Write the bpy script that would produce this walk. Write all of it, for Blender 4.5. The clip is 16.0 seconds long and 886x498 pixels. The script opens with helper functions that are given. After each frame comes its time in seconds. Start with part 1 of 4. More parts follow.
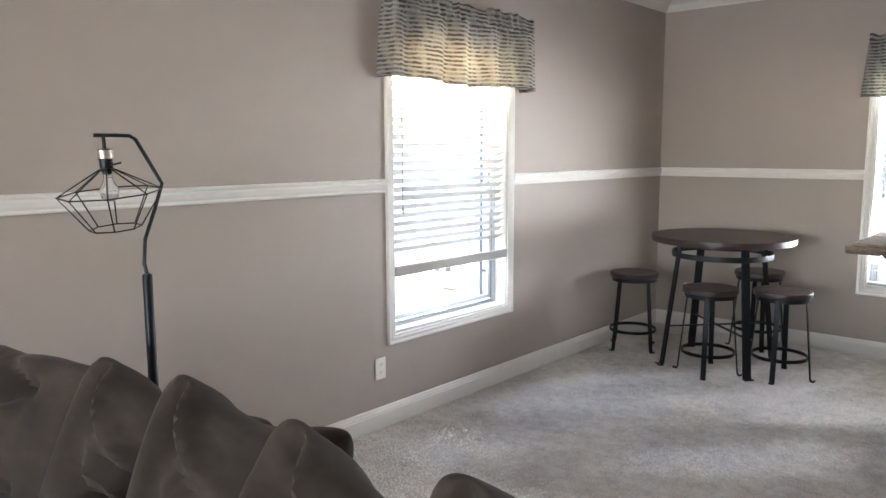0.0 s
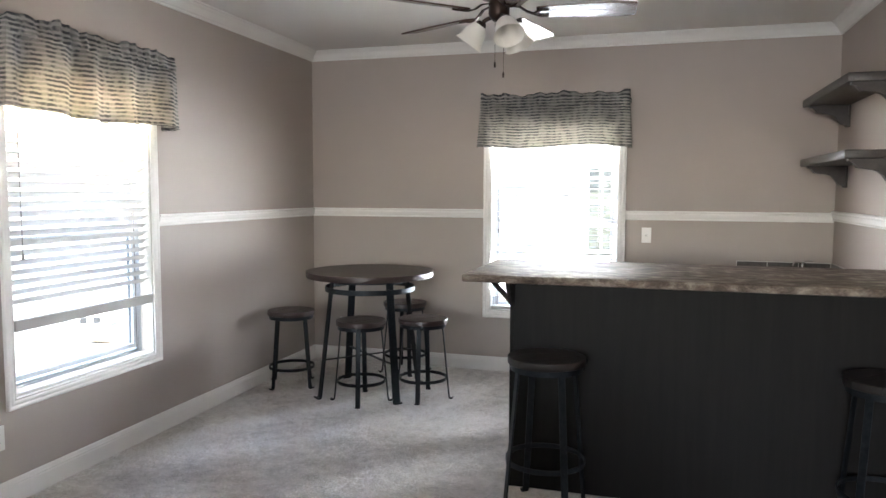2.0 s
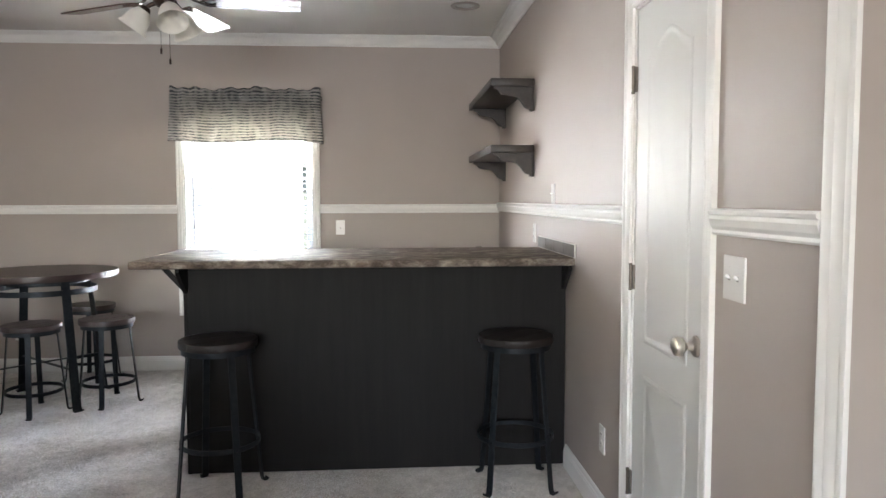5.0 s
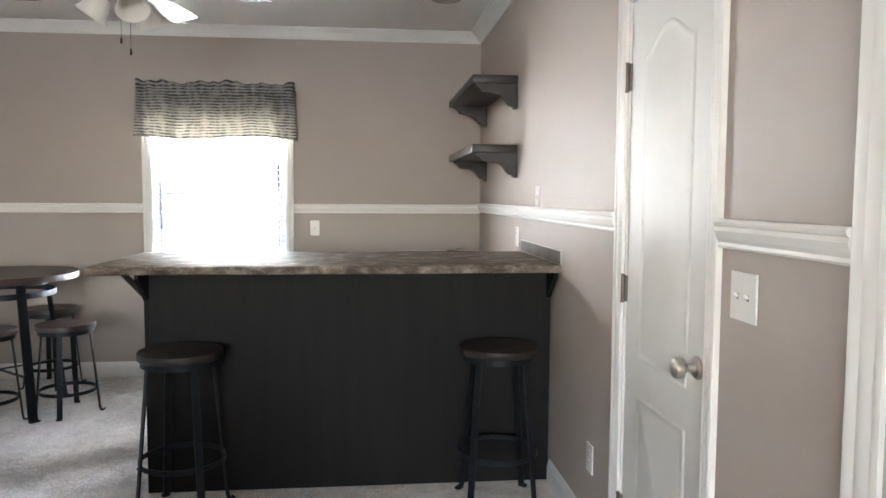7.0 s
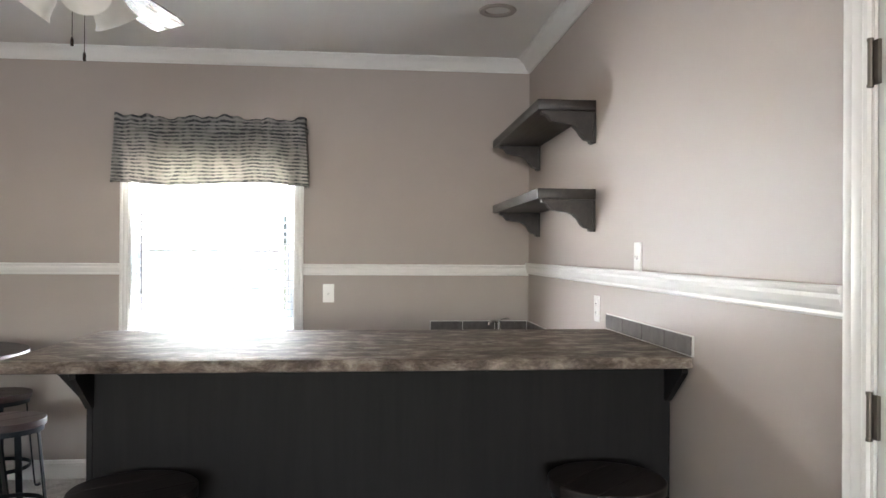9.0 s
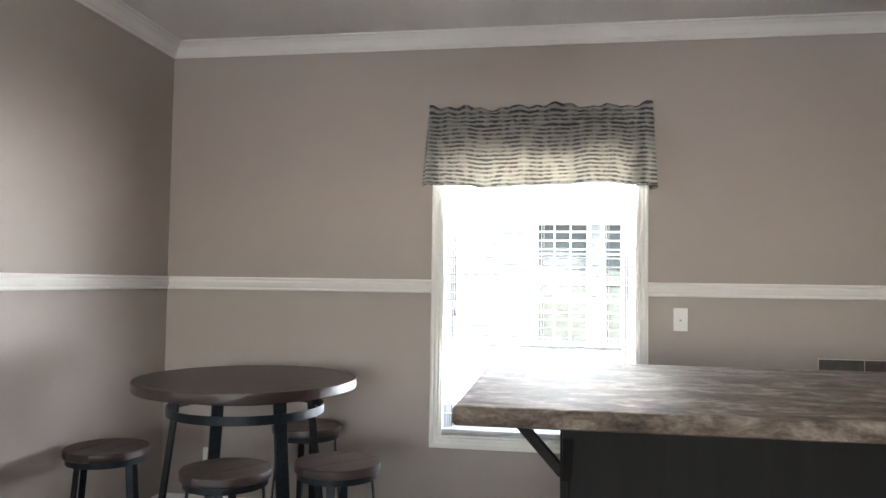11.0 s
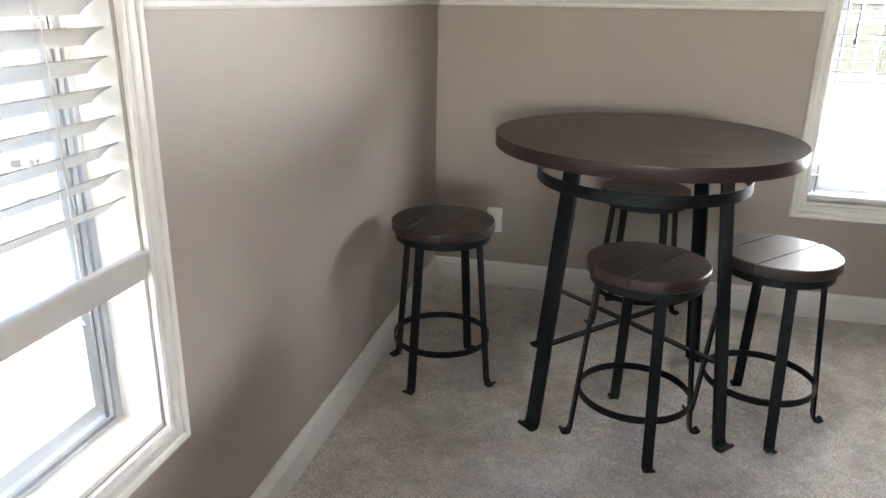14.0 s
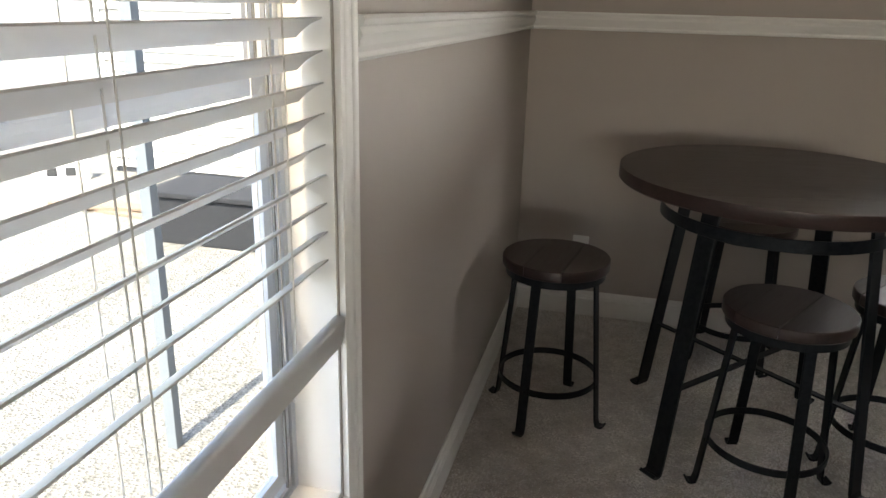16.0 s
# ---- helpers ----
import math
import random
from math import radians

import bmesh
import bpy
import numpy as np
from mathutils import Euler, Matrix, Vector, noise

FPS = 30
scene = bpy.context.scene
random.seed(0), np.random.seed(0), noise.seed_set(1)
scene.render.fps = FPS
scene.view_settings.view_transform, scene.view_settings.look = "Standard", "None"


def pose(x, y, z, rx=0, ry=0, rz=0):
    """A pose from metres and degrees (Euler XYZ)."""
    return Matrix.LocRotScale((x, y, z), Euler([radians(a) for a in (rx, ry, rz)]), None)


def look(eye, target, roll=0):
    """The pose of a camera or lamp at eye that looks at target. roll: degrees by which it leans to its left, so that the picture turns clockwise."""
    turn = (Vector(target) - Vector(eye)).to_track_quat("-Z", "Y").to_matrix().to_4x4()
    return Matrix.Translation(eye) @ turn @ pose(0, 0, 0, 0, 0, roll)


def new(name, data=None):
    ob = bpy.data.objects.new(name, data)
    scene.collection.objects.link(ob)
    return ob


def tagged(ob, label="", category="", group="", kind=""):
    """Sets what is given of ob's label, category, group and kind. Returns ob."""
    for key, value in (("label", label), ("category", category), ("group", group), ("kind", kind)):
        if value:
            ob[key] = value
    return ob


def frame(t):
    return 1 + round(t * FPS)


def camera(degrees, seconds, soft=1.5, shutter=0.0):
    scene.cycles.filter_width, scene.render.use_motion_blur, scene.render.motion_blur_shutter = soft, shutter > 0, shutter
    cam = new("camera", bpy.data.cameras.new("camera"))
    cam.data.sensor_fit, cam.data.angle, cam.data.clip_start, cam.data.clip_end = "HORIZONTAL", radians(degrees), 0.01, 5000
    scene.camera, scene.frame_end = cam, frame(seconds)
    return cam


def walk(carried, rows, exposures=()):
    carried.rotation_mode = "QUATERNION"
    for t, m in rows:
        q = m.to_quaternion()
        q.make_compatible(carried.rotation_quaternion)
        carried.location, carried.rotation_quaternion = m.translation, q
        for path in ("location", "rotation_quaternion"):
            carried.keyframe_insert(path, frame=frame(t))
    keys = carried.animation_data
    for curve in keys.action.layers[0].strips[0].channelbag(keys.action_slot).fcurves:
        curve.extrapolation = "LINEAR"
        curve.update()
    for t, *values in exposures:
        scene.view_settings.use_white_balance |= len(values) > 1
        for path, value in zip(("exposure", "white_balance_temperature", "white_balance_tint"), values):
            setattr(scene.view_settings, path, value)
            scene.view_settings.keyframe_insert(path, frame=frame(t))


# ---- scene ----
cam = camera(62.6, 16.0)
PATH = [
    (0, (2.708, -5.707, 1.443), (1.384, -4.233, 1.176), -0.2),
    (0.5, (2.719, -5.695, 1.448), (1.583, -4.066, 1.211), -0.0),
    (1, (2.751, -5.7, 1.451), (1.793, -3.957, 1.243), -0.0),
    (1.5, (2.793, -5.694, 1.448), (2.023, -3.857, 1.267), 0.0),
    (2, (2.827, -5.7, 1.442), (2.267, -3.786, 1.285), 0.2),
    (2.5, (2.884, -5.711, 1.431), (2.536, -3.746, 1.294), 0.2),
    (3, (2.986, -5.72, 1.431), (2.827, -3.731, 1.304), 0.2),
    (3.5, (3.065, -5.759, 1.406), (3.049, -3.763, 1.289), 0.4),
    (4, (3.111, -5.778, 1.344), (3.184, -3.782, 1.233), 0.4),
    (4.2, (3.126, -5.787, 1.334), (3.218, -3.792, 1.217), 0.2),
    (6.5, (3.171, -5.868, 1.363), (3.36, -3.882, 1.22), 0.3),
    (7, (3.166, -5.634, 1.366), (3.369, -3.65, 1.222), 0.3),
    (7.5, (3.137, -5.402, 1.365), (3.352, -3.419, 1.228), 0.3),
    (8, (3.212, -5.093, 1.366), (3.44, -3.109, 1.273), 0.3),
    (8.2, (3.199, -4.998, 1.382), (3.439, -3.014, 1.302), 0.5),
    (10.5, (2.43, -3.941, 1.337), (2.272, -1.954, 1.498), 0.6),
    (11, (2.156, -3.784, 1.288), (1.843, -1.811, 1.38), 0.8),
    (11.5, (1.868, -3.655, 1.263), (1.463, -1.697, 1.186), 1.0),
    (12, (1.593, -3.581, 1.212), (1.155, -1.647, 0.957), 0.8),
    (12.5, (1.385, -3.442, 1.205), (0.932, -1.546, 0.759), 0.9),
    (13, (1.181, -3.32, 1.22), (0.731, -1.452, 0.664), 0.8),
    (13.5, (0.943, -3.266, 1.268), (0.5, -1.42, 0.641), 0.9),
    (14, (0.779, -3.143, 1.26), (0.346, -1.302, 0.608), 1.0),
    (14.5, (0.616, -3.031, 1.271), (0.199, -1.189, 0.612), 1.1),
    (15, (0.478, -3.048, 1.301), (0.056, -1.206, 0.646), 1.1),
    (15.5, (0.437, -3.073, 1.309), (0.009, -1.23, 0.661), 1.2),
    (16, (0.421, -3.12, 1.322), (-0.032, -1.28, 0.683), 1.5),
]
walk(cam, [(t, look(eye, target, roll)) for t, eye, target, roll in PATH],
     exposures=[(0.0, 4.2, 6250, 10), (2.0, 4.15, 6200, 10), (4.0, 4.25, 6200, 10), (8.2, 4.25, 6200, 10), (10.5, 4.2, 6150, 10), (12.5, 4.15, 6600, 10), (14.5, 4.25, 6650, 10), (15.0, 4.0, 6700, 10), (16.0, 3.1, 7000, 10)])

# ---- world and sun ----
world = bpy.data.worlds.new("sky")
scene.world = world
world.use_nodes = True
wn = world.node_tree
sky = wn.nodes.new("ShaderNodeTexSky")
sky.sky_type, sky.sun_disc = "NISHITA", False
sky.sun_elevation, sky.sun_rotation = radians(52), radians(185.5)
sky.air_density, sky.dust_density = 1.0, 1.5
wn.nodes["Background"].inputs[1].default_value = 0.15
wn.links.new(sky.outputs[0], wn.nodes["Background"].inputs[0])
sun = new("sun", bpy.data.lights.new("sun", "SUN"))
sun.data.energy, sun.data.angle, sun.data.color = 2.5, radians(0.5), (1.0, 0.95, 0.88)
sun.matrix_world = look((-0.42, -4.4, 6.0), (0, 0, 0))

# added fill lamp in a made-up window of the south wall, unseen behind the walk
fill_lamp = new("south_fill", bpy.data.lights.new("south_fill", "AREA"))
fill_lamp.data.shape, fill_lamp.data.size, fill_lamp.data.size_y = "RECTANGLE", 2.5, 1.3
fill_lamp.data.energy, fill_lamp.data.color = 12.5, (1.0, 0.97, 0.94)
fill_lamp.matrix_world = look((2.1, -12.04, 1.75), (2.1, 0.0, 1.2))
# daylight in the openings of the two windows: from the sky, and from the sunlit ground and siding outside
for name, eye, target, high, watts, tint in (
        ("west_window_sky", (-0.122, -2.59, 1.86), (1.0, -2.59, 1.60), 0.22, 7.2, (1.0, 0.80, 0.56)),
        ("north_window_sky", (2.05, 0.122, 1.79), (2.05, -1.0, 1.45), 0.33, 5.8, (1.0, 0.97, 0.92)),
        ("north_window_ground", (2.05, 0.132, 0.80), (2.05, -1.0, 1.05), 0.28, 3.3, (0.97, 0.98, 1.0))):
    lamp = new(name, bpy.data.lights.new(name, "AREA"))
    lamp.data.shape, lamp.data.size, lamp.data.size_y = "RECTANGLE", 0.94, high
    lamp.data.energy, lamp.data.color = watts, tint
    lamp.matrix_world = look(eye, target)

# ---- plan, in metres: the corner of the west and north walls is the origin ----
XR = 4.03          # east wall
YS = -12.0         # south wall, unseen; set far back to even out the fill lamp
ZC = 2.61          # ceiling
WT = 0.13          # wall thickness
W1 = (-2.59, 0.98)  # window in the west wall: middle, width
W2 = (2.05, 1.00)   # window in the north wall
WZ0, WZ1 = 0.485, 1.99


# ---- materials ----
def mat(name, color, rough=0.6, metal=0.0, **more):
    m = bpy.data.materials.new(name)
    m.use_nodes = True
    b = m.node_tree.nodes["Principled BSDF"]
    b.inputs["Base Color"].default_value = (*color, 1)
    b.inputs["Roughness"].default_value = rough
    b.inputs["Metallic"].default_value = metal
    for k, v in more.items():
        b.inputs[k.replace("_", " ")].default_value = v
    return m


def nd(m, kind, **props):
    n = m.node_tree.nodes.new(kind)
    for k, v in props.items():
        n.inputs[k.replace("_", " ")].default_value = v
    return n


def ln(m, a, b):
    m.node_tree.links.new(a, b)


def coords(m, scale=(1, 1, 1), rot=(0, 0, 0)):
    tc = nd(m, "ShaderNodeTexCoord")
    mp = nd(m, "ShaderNodeMapping")
    mp.inputs["Scale"].default_value, mp.inputs["Rotation"].default_value = scale, rot
    ln(m, tc.outputs["Object"], mp.inputs[0])
    return mp.outputs[0]


def noise_tex(m, vec, scale, detail=4, rough=0.55):
    n = nd(m, "ShaderNodeTexNoise", Scale=scale, Detail=detail, Roughness=rough)
    ln(m, vec, n.inputs["Vector"])
    return n.outputs[0]


def ramp(m, fac, stops):
    r = nd(m, "ShaderNodeValToRGB")
    el = r.color_ramp.elements
    el[0].position, el[0].color = stops[0][0], (*stops[0][1], 1)
    el[1].position, el[1].color = stops[-1][0], (*stops[-1][1], 1)
    for p, c in stops[1:-1]:
        e = el.new(p)
        e.color = (*c, 1)
    ln(m, fac, r.inputs[0])
    return r.outputs[0]


def mix(m, fac, a, b, mode="MIX"):
    n = m.node_tree.nodes.new("ShaderNodeMix")
    n.data_type, n.blend_type = "RGBA", mode
    for s, v in ((n.inputs[0], fac), (n.inputs[6], a), (n.inputs[7], b)):
        if isinstance(v, (int, float)):
            s.default_value = v
        elif isinstance(v, tuple):
            s.default_value = (*v, 1)
        else:
            ln(m, v, s)
    return n.outputs[2]


def bump(m, height, strength=0.3, dist=0.002):
    b = nd(m, "ShaderNodeBump", Strength=strength, Distance=dist)
    ln(m, height, b.inputs["Height"])
    ln(m, b.outputs[0], m.node_tree.nodes["Principled BSDF"].inputs["Normal"])


def base(m, out):
    ln(m, out, m.node_tree.nodes["Principled BSDF"].inputs["Base Color"])


def rough_from(m, fac, lo, hi):
    r = nd(m, "ShaderNodeMapRange", To_Min=lo, To_Max=hi)
    ln(m, fac, r.inputs[0])
    ln(m, r.outputs[0], m.node_tree.nodes["Principled BSDF"].inputs["Roughness"])


def paint(name, color, rough, grain=260, strength=0.12):
    m = mat(name, color, rough)
    v = coords(m)
    big = noise_tex(m, v, 1.3, 3)
    fine = noise_tex(m, v, grain, 2)
    c = mix(m, 0.5, tuple(x * 0.95 for x in color), tuple(min(1, x * 1.04) for x in color))
    n = m.node_tree.nodes[c.node.name]
    ln(m, big, n.inputs[0])
    base(m, c)
    rough_from(m, big, rough - 0.06, rough + 0.06)
    bump(m, fine, strength, 0.001)
    return m


WALL = paint("greige_wall_paint", (0.405, 0.355, 0.318), 0.55)
CEIL = paint("ceiling_paint", (0.80, 0.78, 0.75), 0.8, 140, 0.4)
TRIM = paint("white_trim_paint", (0.80, 0.79, 0.76), 0.40, 90, 0.015)
DOORM = paint("white_door_paint", (0.68, 0.675, 0.65), 0.48, 60, 0.06)
VINYL = mat("white_vinyl", (0.62, 0.66, 0.71), 0.4)
PLATE = mat("white_plastic_plate", (0.82, 0.81, 0.78), 0.25)
SLOT = mat("dark_slot", (0.03, 0.03, 0.03), 0.6)
TRACK = mat("grey_weatherstrip", (0.20, 0.21, 0.22), 0.7)
NICKEL = mat("brushed_nickel", (0.62, 0.58, 0.53), 0.28, 1.0)
CANRING = mat("satin_trim_ring", (0.40, 0.36, 0.33), 0.4, 0.6)
CHROME = mat("chrome", (0.8, 0.8, 0.8), 0.08, 1.0)
BRASSY = mat("aged_hinge_steel", (0.17, 0.15, 0.13), 0.42, 0.9)
BLIND = mat("white_faux_wood_slat", (0.55, 0.54, 0.525), 0.42)
CORD = mat("blind_cord", (0.62, 0.60, 0.56), 0.8)
PULL = mat("grey_beaded_cord", (0.12, 0.115, 0.11), 0.7)
HEM = mat("charcoal_hem_cloth", (0.05, 0.05, 0.055), 0.9)
SKIRT = mat("grey_skirting", (0.10, 0.10, 0.105), 0.8)
BULB = mat("clear_bulb_glass", (0.95, 0.95, 0.93), 0.05, 0.0, IOR=1.45, Transmission_Weight=0.85)
FROST = mat("frosted_shade_glass", (0.82, 0.80, 0.74), 0.3)
GLASS = mat("window_glass", (0.70, 0.72, 0.72), 0.0, 0.0, IOR=1.02, Transmission_Weight=1.0)
SCREENG = mat("far_window_glass", (0.085, 0.088, 0.072), 0.08)
BOXM = mat("dark_grey_resin", (0.014, 0.015, 0.017), 0.9)


def metal_black(name="gunmetal_black_steel"):
    m = mat(name, (0.022, 0.024, 0.028), 0.42, 0.55)
    v = coords(m)
    n = noise_tex(m, v, 60, 4)
    base(m, ramp(m, n, [(0.35, (0.009, 0.0125, 0.017)), (0.7, (0.019, 0.0240, 0.030))]))
    rough_from(m, n, 0.32, 0.5)
    return m


STEEL = metal_black()


def wood(name, dark, mid, light, axis="x", rough=0.4, scale=1.0, objrand=True):
    m = mat(name, mid, rough)
    s = {"x": (0.6, 9, 9), "y": (9, 0.6, 9), "z": (9, 9, 0.6)}[axis]
    v = coords(m, tuple(a * scale for a in s))
    if objrand:
        oi = nd(m, "ShaderNodeObjectInfo")
        ad = m.node_tree.nodes.new("ShaderNodeVectorMath")
        ad.operation = "ADD"
        mul = m.node_tree.nodes.new("ShaderNodeMath")
        mul.operation = "MULTIPLY"
        mul.inputs[1].default_value = 13.0
        ln(m, oi.outputs["Random"], mul.inputs[0])
        ln(m, v, ad.inputs[0])
        ln(m, mul.outputs[0], ad.inputs[1])
        v = ad.outputs[0]
    n = noise_tex(m, v, 3.0, 6, 0.65)
    f = noise_tex(m, v, 14.0, 5, 0.6)
    c1 = ramp(m, n, [(0.3, dark), (0.5, mid), (0.72, light)])
    c2 = ramp(m, f, [(0.35, tuple(x * 0.6 for x in dark)), (0.6, light)])
    base(m, mix(m, 0.3, c1, c2))
    rough_from(m, f, rough - 0.08, rough + 0.12)
    bump(m, f, 0.18, 0.001)
    return m


SEATW = wood("dark_seat_wood", (0.025, 0.0140, 0.0130), (0.035, 0.0195, 0.0178), (0.048, 0.0270, 0.0245), "x", 0.38)
BARSEAT = wood("near_black_seat_wood", (0.006, 0.004, 0.0038), (0.011, 0.0070, 0.0062), (0.020, 0.0125, 0.0108), "x", 0.48)
BARW = wood("espresso_bar_laminate", (0.0058, 0.0052, 0.0052), (0.0085, 0.0076, 0.0075), (0.0125, 0.0110, 0.0106), "z", 0.6, 0.45)
SHELFW = wood("espresso_shelf_wood", (0.017, 0.013, 0.011), (0.027, 0.021, 0.0175), (0.042, 0.033, 0.028), "y", 0.42)
BLADEW = wood("fan_blade_wood", (0.055, 0.030, 0.024), (0.080, 0.045, 0.036), (0.11, 0.065, 0.052), "x", 0.24)
BLADEW.node_tree.nodes["Principled BSDF"].inputs["Coat Weight"].default_value = 0.55
BLADEW.node_tree.nodes["Principled BSDF"].inputs["Coat Roughness"].default_value = 0.22
BRONZE = mat("oil_rubbed_bronze", (0.045, 0.030, 0.024), 0.38, 0.8)


def countertop():
    m = mat("mottled_laminate_counter", (0.25, 0.20, 0.16), 0.4)
    v = coords(m, (0.75, 1.15, 1.3))
    warp = nd(m, "ShaderNodeTexNoise", Scale=9.0, Detail=4.0)
    ln(m, v, warp.inputs["Vector"])
    vm = m.node_tree.nodes.new("ShaderNodeVectorMath")
    vm.operation = "MULTIPLY_ADD"
    vm.inputs[1].default_value = (0.12, 0.12, 0.12)
    ln(m, warp.outputs[1], vm.inputs[0])
    ln(m, v, vm.inputs[2])
    u = vm.outputs[0]
    w = noise_tex(m, u, 4.5, 5, 0.65)
    n = noise_tex(m, u, 15.0, 7, 0.68)
    rust = noise_tex(m, u, 9.0, 4, 0.6)
    f = noise_tex(m, v, 110.0, 3, 0.6)
    c = ramp(m, n, [(0.34, (0.020, 0.013, 0.010)), (0.44, (0.085, 0.060, 0.046)), (0.53, (0.20, 0.162, 0.130)), (0.64, (0.42, 0.37, 0.31))])
    c2 = ramp(m, w, [(0.38, (0.055, 0.042, 0.035)), (0.62, (0.27, 0.232, 0.196))])
    c3 = ramp(m, f, [(0.4, (0.05, 0.040, 0.033)), (0.65, (0.26, 0.222, 0.19))])
    mixed = mix(m, 0.16, mix(m, 0.30, c, c2), c3)
    warm = mix(m, 0.0, mixed, (0.105, 0.058, 0.040))
    ln(m, ramp(m, rust, [(0.56, (0, 0, 0)), (0.68, (0.55, 0.55, 0.55))]), warm.node.inputs[0])
    base(m, warm)
    rough_from(m, w, 0.46, 0.58)
    bump(m, f, 0.08, 0.0006)
    return m


COUNTER = countertop()
for glossy, level in ((COUNTER, 0.08), (SEATW, 0.5), (BARW, 0.2), (DOORM, 0.35)):
    glossy.node_tree.nodes["Principled BSDF"].inputs["Specular IOR Level"].default_value = level


def tile_mat():
    m = mat("taupe_ceramic_tile", (0.2, 0.18, 0.165), 0.3)
    v = coords(m)
    n = noise_tex(m, v, 16, 6, 0.65)
    base(m, ramp(m, n, [(0.35, (0.075, 0.066, 0.062)), (0.65, (0.135, 0.122, 0.115))]))
    return m


TILE = tile_mat()
GROUT = mat("white_grout", (0.7, 0.68, 0.64), 0.8)


def carpet():
    m = mat("beige_plush_carpet", (0.5, 0.45, 0.41), 0.95, Sheen_Weight=0.9, Sheen_Roughness=0.35)
    v = coords(m)
    tuft = noise_tex(m, v, 150, 3, 0.7)
    clump = noise_tex(m, v, 34, 5, 0.72)
    patch = noise_tex(m, v, 6.0, 5, 0.65)
    c = ramp(m, clump, [(0.36, (0.50, 0.455, 0.415)), (0.62, (0.70, 0.65, 0.60))])
    c2 = ramp(m, tuft, [(0.36, (0.42, 0.38, 0.345)), (0.64, (0.74, 0.69, 0.645))])
    sh = ramp(m, patch, [(0.42, (0.84, 0.83, 0.82)), (0.56, (1.0, 1.0, 1.0))])
    base(m, mix(m, 1.0, mix(m, 0.5, c, c2), sh, "MULTIPLY"))
    bump(m, mix(m, 0.5, tuft, clump), 0.6, 0.01)
    return m


CARPET = carpet()


def pile_mat():
    m = mat("beige_carpet_pile", (0.6, 0.55, 0.5), 0.95, Sheen_Weight=1.0, Sheen_Roughness=0.35)
    g = nd(m, "ShaderNodeNewGeometry")
    v = coords(m)
    tread = noise_tex(m, v, 2.4, 5, 0.6)
    smear = noise_tex(m, v, 13.0, 6, 0.75)
    c = ramp(m, g.outputs["Random Per Island"], [(0.0, (0.70, 0.66, 0.62)), (0.5, (0.78, 0.74, 0.70)), (1.0, (0.86, 0.82, 0.78))])
    c = mix(m, 1.0, c, ramp(m, smear, [(0.38, (0.64, 0.63, 0.62)), (0.58, (1.0, 1.0, 1.0))]), "MULTIPLY")
    base(m, mix(m, 1.0, c, ramp(m, tread, [(0.38, (0.78, 0.77, 0.76)), (0.50, (1.0, 1.0, 1.0))]), "MULTIPLY"))
    return m


PILE = pile_mat()


def suede():
    m = mat("brown_microsuede", (0.06, 0.05, 0.04), 0.9, Sheen_Weight=0.03, Sheen_Roughness=0.5)
    v = coords(m)
    n = noise_tex(m, v, 5, 5, 0.6)
    w = noise_tex(m, coords(m, (1.0, 1.0, 2.5), (0.4, 0.5, 0.2)), 11, 4, 0.6)
    f = noise_tex(m, v, 420, 2)
    c = ramp(m, n, [(0.34, (0.018, 0.0125, 0.0095)), (0.52, (0.033, 0.0240, 0.0185)), (0.68, (0.055, 0.043, 0.0345))])
    base(m, mix(m, 1.0, c, ramp(m, w, [(0.40, (0.88, 0.87, 0.86)), (0.60, (1.05, 1.05, 1.05))]), "MULTIPLY"))
    fold = nd(m, "ShaderNodeTexNoise", Scale=5.0, Detail=1.0, Distortion=0.8)
    ln(m, coords(m, (0.8, 1.0, 2.4), (0.3, 0.6, 0.2)), fold.inputs["Vector"])
    nap = nd(m, "ShaderNodeBump", Strength=0.12, Distance=0.001)
    ln(m, f, nap.inputs["Height"])
    wrinkle = nd(m, "ShaderNodeBump", Strength=0.6, Distance=0.03)
    ln(m, fold.outputs[0], wrinkle.inputs["Height"])
    ln(m, nap.outputs[0], wrinkle.inputs["Normal"])
    ln(m, wrinkle.outputs[0], m.node_tree.nodes["Principled BSDF"].inputs["Normal"])
    return m


SUEDE = suede()


